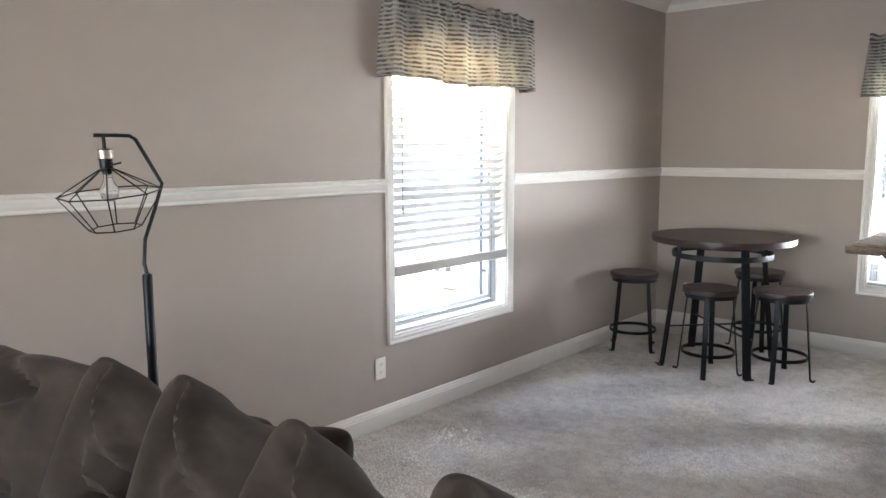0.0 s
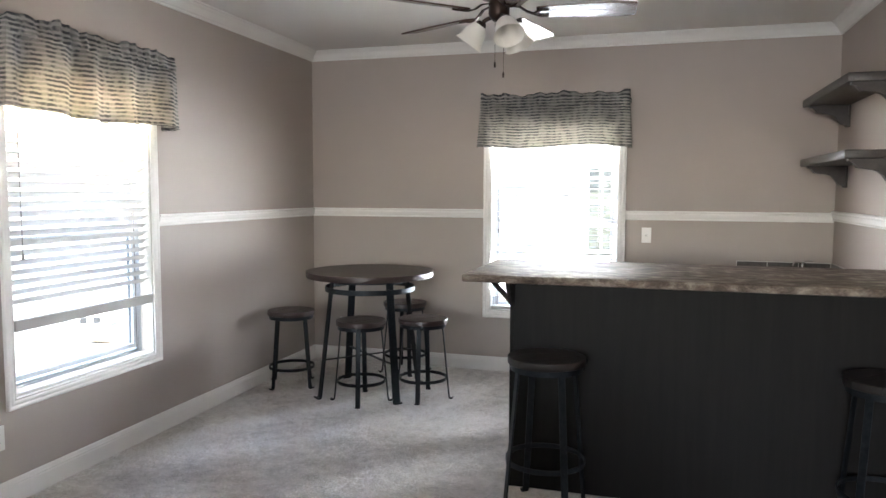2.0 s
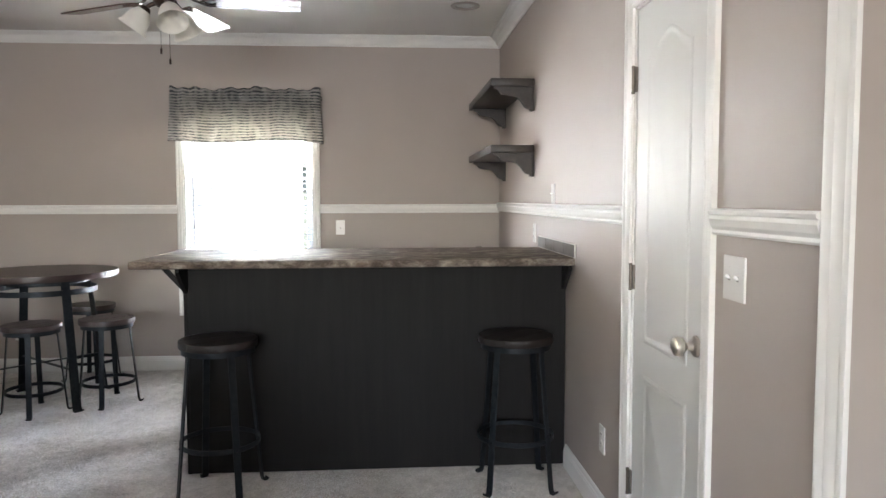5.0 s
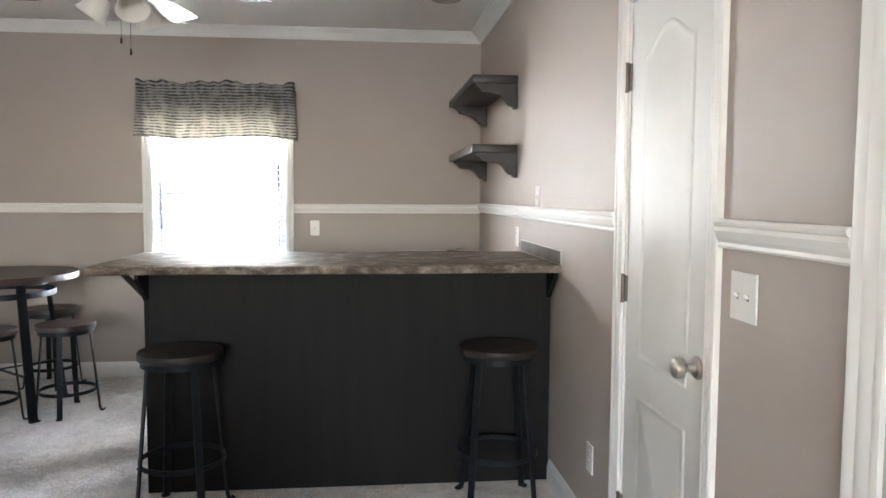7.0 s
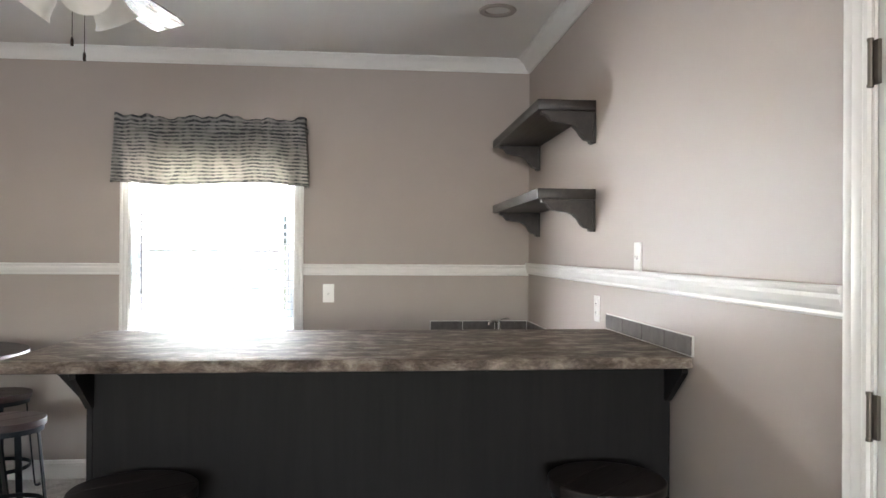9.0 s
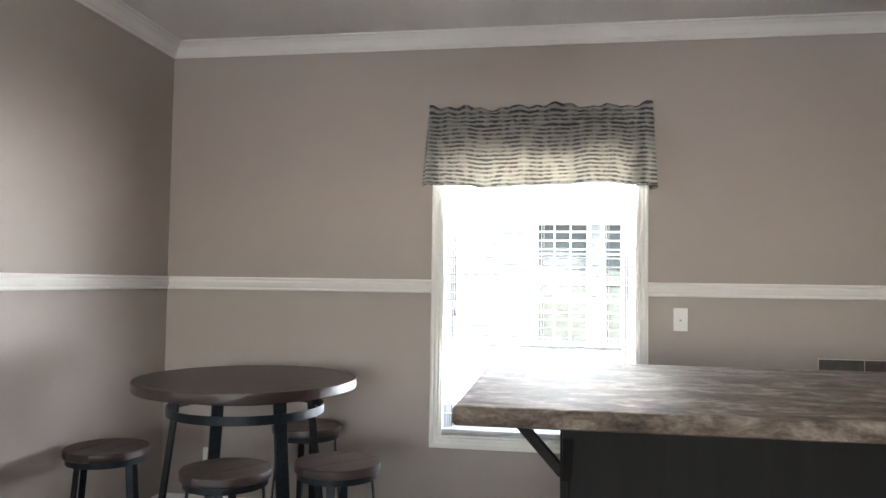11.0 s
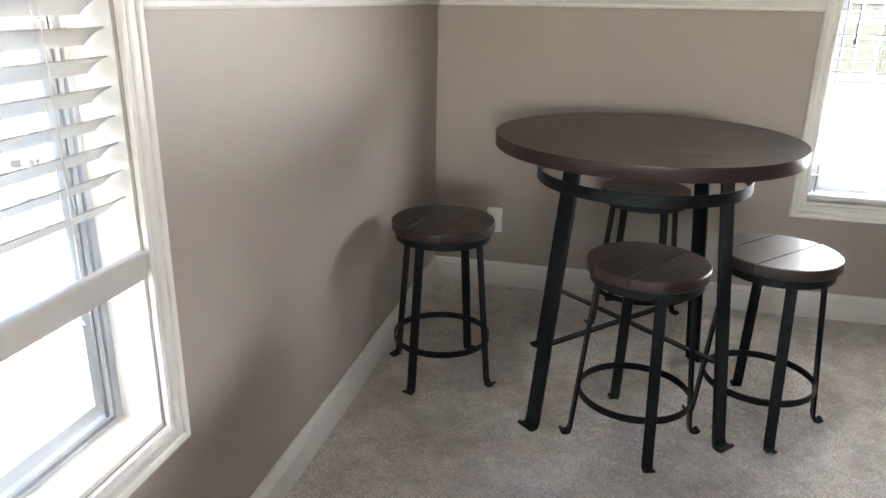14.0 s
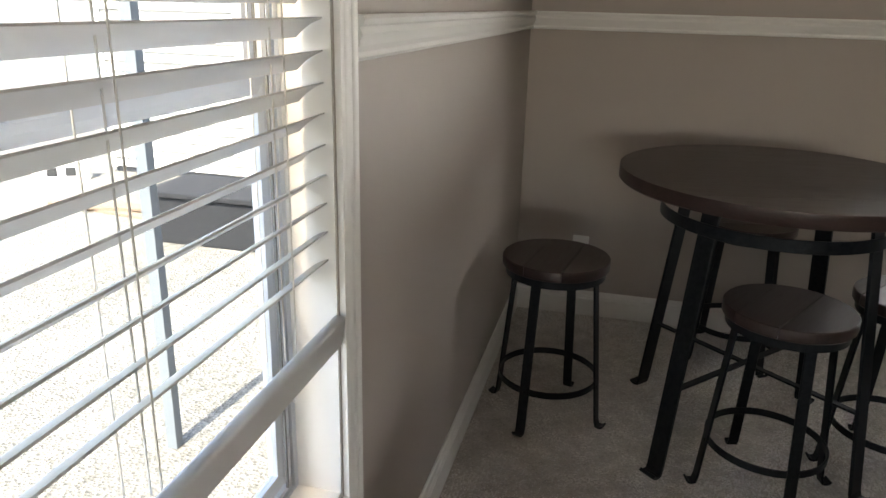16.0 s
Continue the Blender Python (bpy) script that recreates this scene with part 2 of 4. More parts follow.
def valance_cloth():
    m = mat("woven_stripe_valance_cloth", (0.6, 0.56, 0.48), 0.9)
    nt = m.node_tree
    b = nt.nodes["Principled BSDF"]
    tc = nd(m, "ShaderNodeTexCoord")
    uv = tc.outputs["UV"]
    wob = nd(m, "ShaderNodeTexNoise", Scale=9.0, Detail=3.0)
    ln(m, uv, wob.inputs["Vector"])
    mp = nd(m, "ShaderNodeMapping")
    mp.inputs["Scale"].default_value = (1, 1, 1)
    vm = nt.nodes.new("ShaderNodeVectorMath")
    vm.operation = "MULTIPLY_ADD"
    vm.inputs[1].default_value = (0.0, 0.018, 0.0)
    ln(m, wob.outputs[1], vm.inputs[0])
    ln(m, uv, vm.inputs[2])
    wave = nd(m, "ShaderNodeTexWave", Scale=14.0, Distortion=1.6, Detail=2.0, Detail_Scale=3.0)
    wave.bands_direction = "Y"
    ln(m, vm.outputs[0], wave.inputs["Vector"])
    dash = nd(m, "ShaderNodeMapping")
    dash.inputs["Scale"].default_value = (26, 11, 1)
    ln(m, uv, dash.inputs[0])
    dn = nd(m, "ShaderNodeTexNoise", Scale=1.0, Detail=2.0)
    ln(m, dash.outputs[0], dn.inputs["Vector"])
    # stripes, broken into dashes
    s = ramp(m, wave.outputs[1], [(0.36, (1, 1, 1)), (0.70, (0, 0, 0))])
    d = ramp(m, dn.outputs[0], [(0.40, (0.38, 0.38, 0.38)), (0.56, (1, 1, 1))])
    fac = mix(m, 1.0, s, d, "MULTIPLY")
    cloth = mix(m, 0.0, (0.33, 0.325, 0.31), (0.052, 0.056, 0.064))
    ln(m, fac, cloth.node.inputs[0])
    ln(m, cloth, b.inputs["Base Color"])
    tr = nt.nodes.new("ShaderNodeBsdfTranslucent")
    through_cloth = mix(m, 0.0, (0.60, 0.57, 0.50), (0.20, 0.20, 0.20))
    ln(m, fac, through_cloth.node.inputs[0])
    ln(m, through_cloth, tr.inputs[0])
    ms = nt.nodes.new("ShaderNodeMixShader")
    ms.inputs[0].default_value = 0.26
    ln(m, b.outputs[0], ms.inputs[1])
    ln(m, tr.outputs[0], ms.inputs[2])
    ln(m, ms.outputs[0], nt.nodes["Material Output"].inputs["Surface"])
    fn = nd(m, "ShaderNodeTexNoise", Scale=120.0, Detail=2.0)
    ln(m, uv, fn.inputs["Vector"])
    bump(m, fn.outputs[0], 0.3, 0.002)
    return m


CLOTH = valance_cloth()


def gravel_mat():
    m = mat("pale_gravel", (0.5, 0.47, 0.42), 0.95)
    v = coords(m)
    vo = nd(m, "ShaderNodeTexVoronoi", Scale=52.0)
    ln(m, v, vo.inputs["Vector"])
    n = noise_tex(m, v, 1.1, 5)
    c = ramp(m, vo.outputs["Color"], [(0.2, (0.10, 0.095, 0.08)), (0.8, (0.29, 0.275, 0.245))])
    base(m, mix(m, 0.4, c, ramp(m, n, [(0.35, (0.125, 0.12, 0.095)), (0.6, (0.22, 0.21, 0.185))])))
    bump(m, vo.outputs["Distance"], 0.8, 0.016)
    return m


GRAVEL = gravel_mat()
SIDING = paint("cream_vinyl_siding", (0.50, 0.485, 0.44), 0.5, 40, 0.05)
SHINGLE = paint("grey_roof_shingle", (0.16, 0.155, 0.15), 0.9, 30, 0.5)
POSTM = paint("weathered_grey_post", (0.15, 0.17, 0.185), 0.7)
DIRTM = paint("weathered_brown_boards", (0.22, 0.16, 0.11), 0.85)


# ---- mesh helpers ----
def finish(name, bm, material, parent=None, smooth=False):
    me = bpy.data.meshes.new(name)
    bmesh.ops.recalc_face_normals(bm, faces=bm.faces)
    bm.to_mesh(me)
    bm.free()
    me.materials.append(material)
    if smooth:
        me.polygons.foreach_set("use_smooth", [True] * len(me.polygons))
        me.set_sharp_from_angle(angle=radians(38))
    ob = new(name, me)
    if parent:
        ob.parent = parent
    return ob


def part(name, bm, material, parent, label="", smooth=False):
    ob = finish(name, bm, material, parent, smooth)
    return tagged(ob, label) if label else ob


def box(bm, a, b):
    x0, y0, z0 = a
    x1, y1, z1 = b
    v = [bm.verts.new(p) for p in ((x0, y0, z0), (x1, y0, z0), (x1, y1, z0), (x0, y1, z0), (x0, y0, z1), (x1, y0, z1), (x1, y1, z1), (x0, y1, z1))]
    for f in ((0, 3, 2, 1), (4, 5, 6, 7), (0, 1, 5, 4), (1, 2, 6, 5), (2, 3, 7, 6), (3, 0, 4, 7)):
        bm.faces.new([v[i] for i in f])
    return bm


def rbox(a, b, r=0.004, seg=2, bm=None):
    t = box(bmesh.new(), a, b)
    if r:
        bmesh.ops.bevel(t, geom=t.edges[:], offset=r, segments=seg, affect="EDGES", profile=0.5)
    if bm is None:
        return t
    me = bpy.data.meshes.new("tmp")
    t.to_mesh(me)
    t.free()
    bm.from_mesh(me)
    bpy.data.meshes.remove(me)
    return bm


def lathe(profile, n=32, bm=None, at=(0, 0, 0)):
    bm = bm or bmesh.new()
    rings = []
    for r, z in profile:
        if r < 1e-6:
            rings.append([bm.verts.new((at[0], at[1], at[2] + z))])
        else:
            rings.append([bm.verts.new((at[0] + r * math.cos(2 * math.pi * k / n), at[1] + r * math.sin(2 * math.pi * k / n), at[2] + z)) for k in range(n)])
    for a, b in zip(rings, rings[1:]):
        for k in range(n):
            p, q = a[k % len(a)], a[(k + 1) % len(a)]
            s, t = b[(k + 1) % len(b)], b[k % len(b)]
            vs = []
            for w in (p, q, s, t):
                if w not in vs:
                    vs.append(w)
            if len(vs) > 2:
                bm.faces.new(vs)
    return bm


def sweep(pts, section, bm=None, up=None, closed=False):
    """A closed section (list of side, up offsets) swept along points; up: direction of the section's second axis."""
    bm = bm or bmesh.new()
    pts = [Vector(p) for p in pts]
    n = len(pts)
    rings, last = [], None
    for i, p in enumerate(pts):
        a, b = (pts[i - 1], pts[(i + 1) % n]) if closed else (pts[max(i - 1, 0)], pts[min(i + 1, n - 1)])
        d = (b - a).normalized()
        if up is not None:
            side = d.cross(Vector(up)).normalized()
        elif last is None:
            side = d.orthogonal().normalized()
        else:
            side = (last - d * last.dot(d)).normalized()
        last = side
        u = side.cross(d).normalized()
        rings.append([bm.verts.new(p + side * s + u * t) for s, t in section])
    m = len(section)
    for i in range(n if closed else n - 1):
        a, b = rings[i], rings[(i + 1) % n]
        for k in range(m):
            bm.faces.new((a[k], a[(k + 1) % m], b[(k + 1) % m], b[k]))
    if not closed:
        bm.faces.new(rings[0][::-1])
        bm.faces.new(rings[-1])
    return bm


def circ(r, n=8):
    return [(r * math.cos(2 * math.pi * k / n), r * math.sin(2 * math.pi * k / n)) for k in range(n)]


def rect(w, t, c=0.0012):
    w, t = w / 2, t / 2
    return [(-w + c, -t), (w - c, -t), (w, -t + c), (w, t - c), (w - c, t), (-w + c, t), (-w, t - c), (-w, -t + c)]


def hoop(r, z, n=48):
    return [(r * math.cos(2 * math.pi * k / n), r * math.sin(2 * math.pi * k / n), z) for k in range(n)]


def loop_trim(w, h, profile, sides=4):
    """Mitred trim round an opening w wide and h high: profile of (outwards, proud). sides=3 leaves out the bottom."""
    bm = bmesh.new()
    rows = []
    for o, p in profile:
        zb = -o if sides == 4 else 0.0
        rows.append([bm.verts.new(q) for q in ((-w / 2 - o, -p, zb), (-w / 2 - o, -p, h + o), (w / 2 + o, -p, h + o), (w / 2 + o, -p, zb))])
    m = len(rows)
    for a in range(m):
        b = (a + 1) % m
        for k in range(4 if sides == 4 else 3):
            j = (k + 1) % 4
            bm.faces.new((rows[a][k], rows[a][j], rows[b][j], rows[b][k]))
    if sides == 3:
        bm.faces.new([r[0] for r in rows])
        bm.faces.new([r[3] for r in rows][::-1])
    return bm


def run(name, p0, p1, inward, profile, m0=1, m1=1):
    """Moulding from p0 to p1 on a wall; profile of (proud, z); m0, m1: 1 for an inner corner, 0 for a square end."""
    bm = bmesh.new()
    p0, p1, nrm = Vector((*p0, 0)), Vector((*p1, 0)), Vector((*inward, 0))
    d = (p1 - p0).normalized()
    a = [bm.verts.new(p0 + d * q * m0 + nrm * q + Vector((0, 0, z))) for q, z in profile]
    b = [bm.verts.new(p1 - d * q * m1 + nrm * q + Vector((0, 0, z))) for q, z in profile]
    n = len(profile)
    for k in range(n):
        bm.faces.new((a[k], a[(k + 1) % n], b[(k + 1) % n], b[k]))
    bm.faces.new(a[::-1])
    bm.faces.new(b)
    return tagged(finish(name, bm, TRIM), kind="structure")


def root(name, label, category, group="", at=(0, 0, 0), turn=0.0):
    e = new(name)
    e.empty_display_size = 0.1
    e.matrix_world = pose(*at, 0, 0, turn)
    return tagged(e, label, category, group)


# ---- walls, floor, ceiling ----
def wall(name, boxes, material=None):
    bm = bmesh.new()
    for a, b in boxes:
        box(bm, a, b)
    return tagged(finish(name, bm, material or WALL), kind="structure")


ya, yb = W1[0] - W1[1] / 2, W1[0] + W1[1] / 2
xa, xb = W2[0] - W2[1] / 2, W2[0] + W2[1] / 2
DY0, DY1, DZ = -3.865, -3.245, 2.015     # cupboard door opening in the east wall
OY0, OY1, OZ = -5.70, -4.515, 2.10       # cased opening in the east wall
wall("wall_west", [((-WT, YS, -0.1), (0, ya, ZC)), ((-WT, yb, -0.1), (0, WT, ZC)), ((-WT, ya, -0.1), (0, yb, WZ0)), ((-WT, ya, WZ1), (0, yb, ZC))])
wall("wall_north", [((0, 0, -0.1), (xa, WT, ZC)), ((xb, 0, -0.1), (5.7, WT, ZC)), ((xa, 0, -0.1), (xb, WT, WZ0)), ((xa, 0, WZ1), (xb, WT, ZC))])
wall("wall_east", [((XR, DY1, -0.1), (XR + 0.115, 0, ZC)), ((XR, DY0, DZ), (XR + 0.115, DY1, ZC)), ((XR, OY1, -0.1), (XR + 0.115, DY0, ZC)),
                   ((XR, OY0, OZ), (XR + 0.115, OY1, ZC)), ((XR, YS, -0.1), (XR + 0.115, OY0, ZC))])
# window opening invented for the fill lamp; no such window is known
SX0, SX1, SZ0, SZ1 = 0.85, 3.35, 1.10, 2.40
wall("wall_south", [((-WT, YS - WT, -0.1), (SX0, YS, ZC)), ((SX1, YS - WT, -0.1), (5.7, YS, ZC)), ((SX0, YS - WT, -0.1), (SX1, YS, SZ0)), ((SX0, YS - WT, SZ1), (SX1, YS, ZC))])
wall("wall_hall_north", [((XR + 0.115, -4.12, -0.1), (5.7, -4.0, ZC))])
wall("wall_hall_east", [((5.7, YS - WT, -0.1), (5.8, WT, ZC))])
wall("floor", [((-WT, YS - WT, -0.2), (5.8, WT, -0.1)), ((0, YS, -0.1), (XR, 0, 0)), ((XR, YS, -0.1), (5.7, -4.12, -0.001))], CARPET)


def build_pile(x0, x1, y0, y1, gap, size, seed):
    """Carpet tufts: small leaning three-sided points, brushed in drifting directions."""
    rng = np.random.default_rng(seed)
    nx, ny = int((x1 - x0) / gap), int((y1 - y0) / gap)
    gx, gy = np.meshgrid(np.arange(nx), np.arange(ny))
    px = x0 + (gx.ravel() + rng.uniform(0.1, 0.9, nx * ny)) * gap
    py = y0 + (gy.ravel() + rng.uniform(0.1, 0.9, nx * ny)) * gap
    n = len(px)
    brush = 1.7 * np.sin(px * 2.3 + 1.1 * np.sin(py * 1.7)) + 1.3 * np.sin(py * 3.1 + 0.9 * np.sin(px * 2.9)) + 0.8 * np.sin(px * 7.1 - py * 5.3)
    ang = brush + rng.normal(0, 0.6, n)
    lean = size * rng.uniform(0.3, 1.0, n)
    high = size * rng.uniform(0.24, 0.46, n)
    turn = rng.uniform(0, 6.283, n)
    verts = np.empty((n, 4, 3))
    for k in range(3):
        verts[:, k, 0] = px + 0.62 * size * np.cos(turn + 2.094 * k)
        verts[:, k, 1] = py + 0.62 * size * np.sin(turn + 2.094 * k)
        verts[:, k, 2] = 0.0004
    verts[:, 3, 0] = px + lean * np.cos(ang)
    verts[:, 3, 1] = py + lean * np.sin(ang)
    verts[:, 3, 2] = high
    first = np.arange(n)[:, None] * 4
    faces = np.concatenate([first + np.array([a, b, 3]) for a, b in ((0, 1), (1, 2), (2, 0))])
    me = bpy.data.meshes.new("carpet_pile")
    me.vertices.add(4 * n)
    me.vertices.foreach_set("co", verts.ravel())
    me.loops.add(faces.size)
    me.loops.foreach_set("vertex_index", faces.ravel().astype(np.int32))
    me.polygons.add(len(faces))
    me.polygons.foreach_set("loop_start", np.arange(0, faces.size, 3, dtype=np.int32))
    me.update()
    me.validate()
    me.materials.append(PILE)
    return tagged(new("carpet_pile", me), "plush beige-grey carpet pile over the floor", "carpet", kind="stuff")


build_pile(0.02, XR - 0.02, -3.3, -0.02, 0.0078, 0.0084, 5)
build_pile(0.02, XR - 0.02, -6.2, -3.3, 0.0115, 0.0118, 6)

wall("ceiling", [((-0.35, YS - 0.4, ZC), (6.0, 0.4, ZC + 0.12))], CEIL)

RAIL = [(p, z + 0.005) for p, z in [(0, 1.228), (0.010, 1.228), (0.014, 1.234), (0.012, 1.242), (0.018, 1.252), (0.024, 1.270), (0.020, 1.280), (0.026, 1.284), (0.028, 1.292), (0.024, 1.298), (0, 1.298)]]
BASE = [(0, 0.0), (0.016, 0.0), (0.016, 0.078), (0.013, 0.084), (0.014, 0.090), (0.010, 0.096), (0.008, 0.106), (0.004, 0.112), (0, 0.112)]
CROWN = [(0, ZC - 0.078), (0.010, ZC - 0.078), (0.014, ZC - 0.068), (0.026, ZC - 0.060), (0.050, ZC - 0.030), (0.066, ZC - 0.020), (0.074, ZC - 0.012), (0.086, ZC - 0.010), (0.090, ZC - 0.002), (0, ZC - 0.002)]
CW = 0.052
run("trim_rail_west", (0, YS), (0, ya - CW), (1, 0), RAIL, 1, 0)
run("trim_rail_west_corner", (0, yb + CW), (0, 0), (1, 0), RAIL, 0, 1)
run("trim_rail_north", (0, 0), (xa - CW, 0), (0, -1), RAIL, 1, 0)
run("trim_rail_north_corner", (xb + CW, 0), (XR, 0), (0, -1), RAIL, 0, 1)
RAIL_E = [(p, z + 0.012) for p, z in RAIL]
run("trim_rail_east", (XR, 0), (XR, DY1 + 0.066), (-1, 0), RAIL_E, 1, 0)
run("trim_rail_east_door", (XR, DY0 - 0.066), (XR, OY1 + 0.085), (-1, 0), RAIL_E, 0, 0)
run("trim_rail_hall", (XR + 0.115, -4.12), (5.7, -4.12), (0, -1), RAIL, 1, 1)
run("baseboard_west", (0, YS), (0, 0), (1, 0), BASE)
run("baseboard_north", (0, 0), (3.40, 0), (0, -1), BASE, 1, 0)
run("baseboard_east", (XR, -2.29), (XR, DY1 + 0.066), (-1, 0), BASE, 0, 0)
run("baseboard_east_door", (XR, DY0 - 0.066), (XR, OY1 + 0.085), (-1, 0), BASE, 0, 0)
run("baseboard_south", (XR, YS), (0, YS), (0, 1), BASE)
run("baseboard_hall", (XR + 0.115, -4.12), (5.7, -4.12), (0, -1), BASE)
run("trim_crown_west", (0, YS), (0, 0), (1, 0), CROWN)
run("trim_crown_north", (0, 0), (XR, 0), (0, -1), CROWN)
run("trim_crown_east", (XR, 0), (XR, YS), (-1, 0), CROWN)

CASING = [(0.0, 0.0), (0.0, 0.010), (0.006, 0.013), (0.012, 0.010), (0.018, 0.014), (0.028, 0.016), (0.034, 0.013), (0.040, 0.018), (0.047, 0.019), (0.052, 0.016), (0.052, 0.0)]


# ---- windows ----
def build_window(name, w, at, turn):
    h = WZ1 - WZ0
    e = tagged(root(name, "", "", at=at, turn=turn), kind="structure")
    part("casing", loop_trim(w, h, CASING), TRIM, e, "white ribbed casing", True)
    bm = bmesh.new()                                  # reveal boards that line the opening
    t = 0.008
    box(bm, (-w / 2, 0.002, 0), (-w / 2 + t, 0.085, h))
    box(bm, (w / 2 - t, 0.002, 0), (w / 2, 0.085, h))
    box(bm, (-w / 2 + t, 0.002, h - t), (w / 2 - t, 0.085, h))
    part("reveal", bm, TRIM, e)
    part("window_sill", rbox((-w / 2 + t, 0.002, 0), (w / 2 - t, 0.085, 0.012), 0.002), TRIM, e)
    # vinyl frame with its tracks
    fr = loop_trim(w - 2 * 0.038, h - 0.070, [(0.0, -0.125), (0.0, -0.086), (0.008, -0.086), (0.008, -0.098), (0.016, -0.098), (0.016, -0.084), (0.0375, -0.084), (0.0375, -0.125)])
    bmesh.ops.translate(fr, verts=fr.verts, vec=(0, 0, 0.034))
    part("window_frame", fr, VINYL, e)
    for side in (-1, 1):                              # dark weatherstrip grooves in the side tracks
        for y in (0.0815, 0.0905, 0.1035):
            x = side * (w / 2 - 0.0385 - (0.012 if y < 0.085 else 0.0))
            part("track_strip", box(bmesh.new(), (x - 0.0022, y, 0.036), (x + 0.0022, y + 0.004, h - 0.040)), TRACK, e)
    mid = 1.205 - WZ0
    sw = w - 2 * 0.040
    for nm, z0, z1, y in (("lower_sash", 0.036, mid + 0.018, 0.093), ("upper_sash", mid - 0.016, h - 0.038, 0.110)):
        s = loop_trim(sw - 0.05, z1 - z0 - 0.06, [(0.0, -y - 0.014), (0.0, -y), (0.012, -y + 0.003), (0.025, -y + 0.003), (0.025, -y - 0.014)])
        bmesh.ops.translate(s, verts=s.verts, vec=(0, 0, z0 + 0.030))
        so = part(nm, s, VINYL, e)
        g = box(bmesh.new(), (-sw / 2 + 0.02, y + 0.006, z0 + 0.026), (sw / 2 - 0.02, y + 0.009, z1 - 0.026))
        gp = part("pane", g, GLASS, so, "clear glass")
        gp.visible_shadow = False
    part("sash_lock", rbox((-0.03, 0.078, mid + 0.012), (0.03, 0.092, mid + 0.024), 0.003), VINYL, e)
    return e


build_window("window_1", W1[1], (0, W1[0], WZ0), 90)
build_window("window_2", W2[1], (W2[0], 0, WZ0), 0)


def slat_mesh(w):
    bm = bmesh.new()
    n, d = 6, 0.050
    top, bot = [], []
    for k in range(n + 1):
        u = k / n - 0.5
        crown = 0.0035 * (1 - (2 * u) ** 2)
        top.append((u * d, crown + 0.0014))
        bot.append((u * d, crown - 0.0014))
    sec = top + bot[::-1]
    a = [bm.verts.new((-w / 2, y, z)) for y, z in sec]
    b = [bm.verts.new((w / 2, y, z)) for y, z in sec]
    m = len(sec)
    for k in range(m):
        bm.faces.new((a[k], a[(k + 1) % m], b[(k + 1) % m], b[k]))
    bm.faces.new(a[::-1])
    bm.faces.new(b)
    return bm


def build_blind(label, w, at, turn, bottom, tilt, pitch=0.0455, slip=0.0, rail_y=0.031, rail_tilt=0):
    e = root("window_blind", label, "blind", "window blinds", at, turn)
    top = WZ1 - WZ0 - 0.055
    yc = 0.032
    part("headrail", rbox((-w / 2, 0.008, top), (w / 2, 0.056, top + 0.045), 0.003), BLIND, e)
    n = int((top - bottom - 0.03) / pitch)
    first = None
    for k in range(n):
        z = top - 0.012 - k * pitch
        if first is None:
            first = part("slat", slat_mesh(w), BLIND, e, smooth=True)
            s = first
        else:
            s = first.copy()
            scene.collection.objects.link(s)
        s.matrix_local = pose(0, yc, z, tilt + random.uniform(-1.2, 1.2), random.uniform(-0.12, 0.12) + slip, 0)
    zb = bottom
    rail = part("bottom_rail", rbox((-w / 2 - 0.006, -0.027, -0.010), (w / 2 + 0.006, 0.027, 0.010), 0.006, 3), BLIND, e, "thick white bottom rail", True)
    rail.matrix_local = pose(0, rail_y, zb, rail_tilt, slip, 0)
    xs = (-w * 0.33, w * 0.02, w * 0.36)
    for x in xs:
        bm = bmesh.new()
        for y in (yc - 0.024, yc + 0.024):
            sweep([(x, y, zb), (x, y, top)], circ(0.0012, 4), bm)
        sweep([(x + 0.012, yc, zb), (x + 0.012, yc, top)], circ(0.0013, 4), bm)
        part("ladder_cord", bm, CORD, e)
        k2 = bmesh.new()
        pts = [(x + 0.016 * math.sin(q * 0.9), yc - 0.012 + 0.012 * math.cos(q * 1.2), zb - 0.022 - 0.014 * math.sin(q * 0.55) - 0.0015 * q) for q in range(16)]
        sweep(pts, circ(0.0009, 4), k2)
        part("cord_end", k2, CORD, e)
    bm = sweep([(-w / 2 + 0.055, 0.002, top - 0.01), (-w / 2 + 0.058, 0.0, top - 0.35), (-w / 2 + 0.060, 0.0, 0.66)], circ(0.0022, 6))
    lathe([(0, -0.035), (0.006, -0.03), (0.005, -0.008), (0.002, 0)], 8, bm, (-w / 2 + 0.060, 0.0, 0.665))
    part("pull_cord", bm, PULL, e, "hanging tilt cord with tassel")
    return e


build_blind("white two-inch slat blind raised off its window sill", W1[1] - 0.03, (0, W1[0], WZ0), 90, 0.815 - WZ0, -34, slip=0.0, rail_y=-0.002, rail_tilt=-82)
build_blind("white two-inch slat blind lowered over its window", W2[1] - 0.03, (W2[0], 0, WZ0), 0, 0.03, -5)


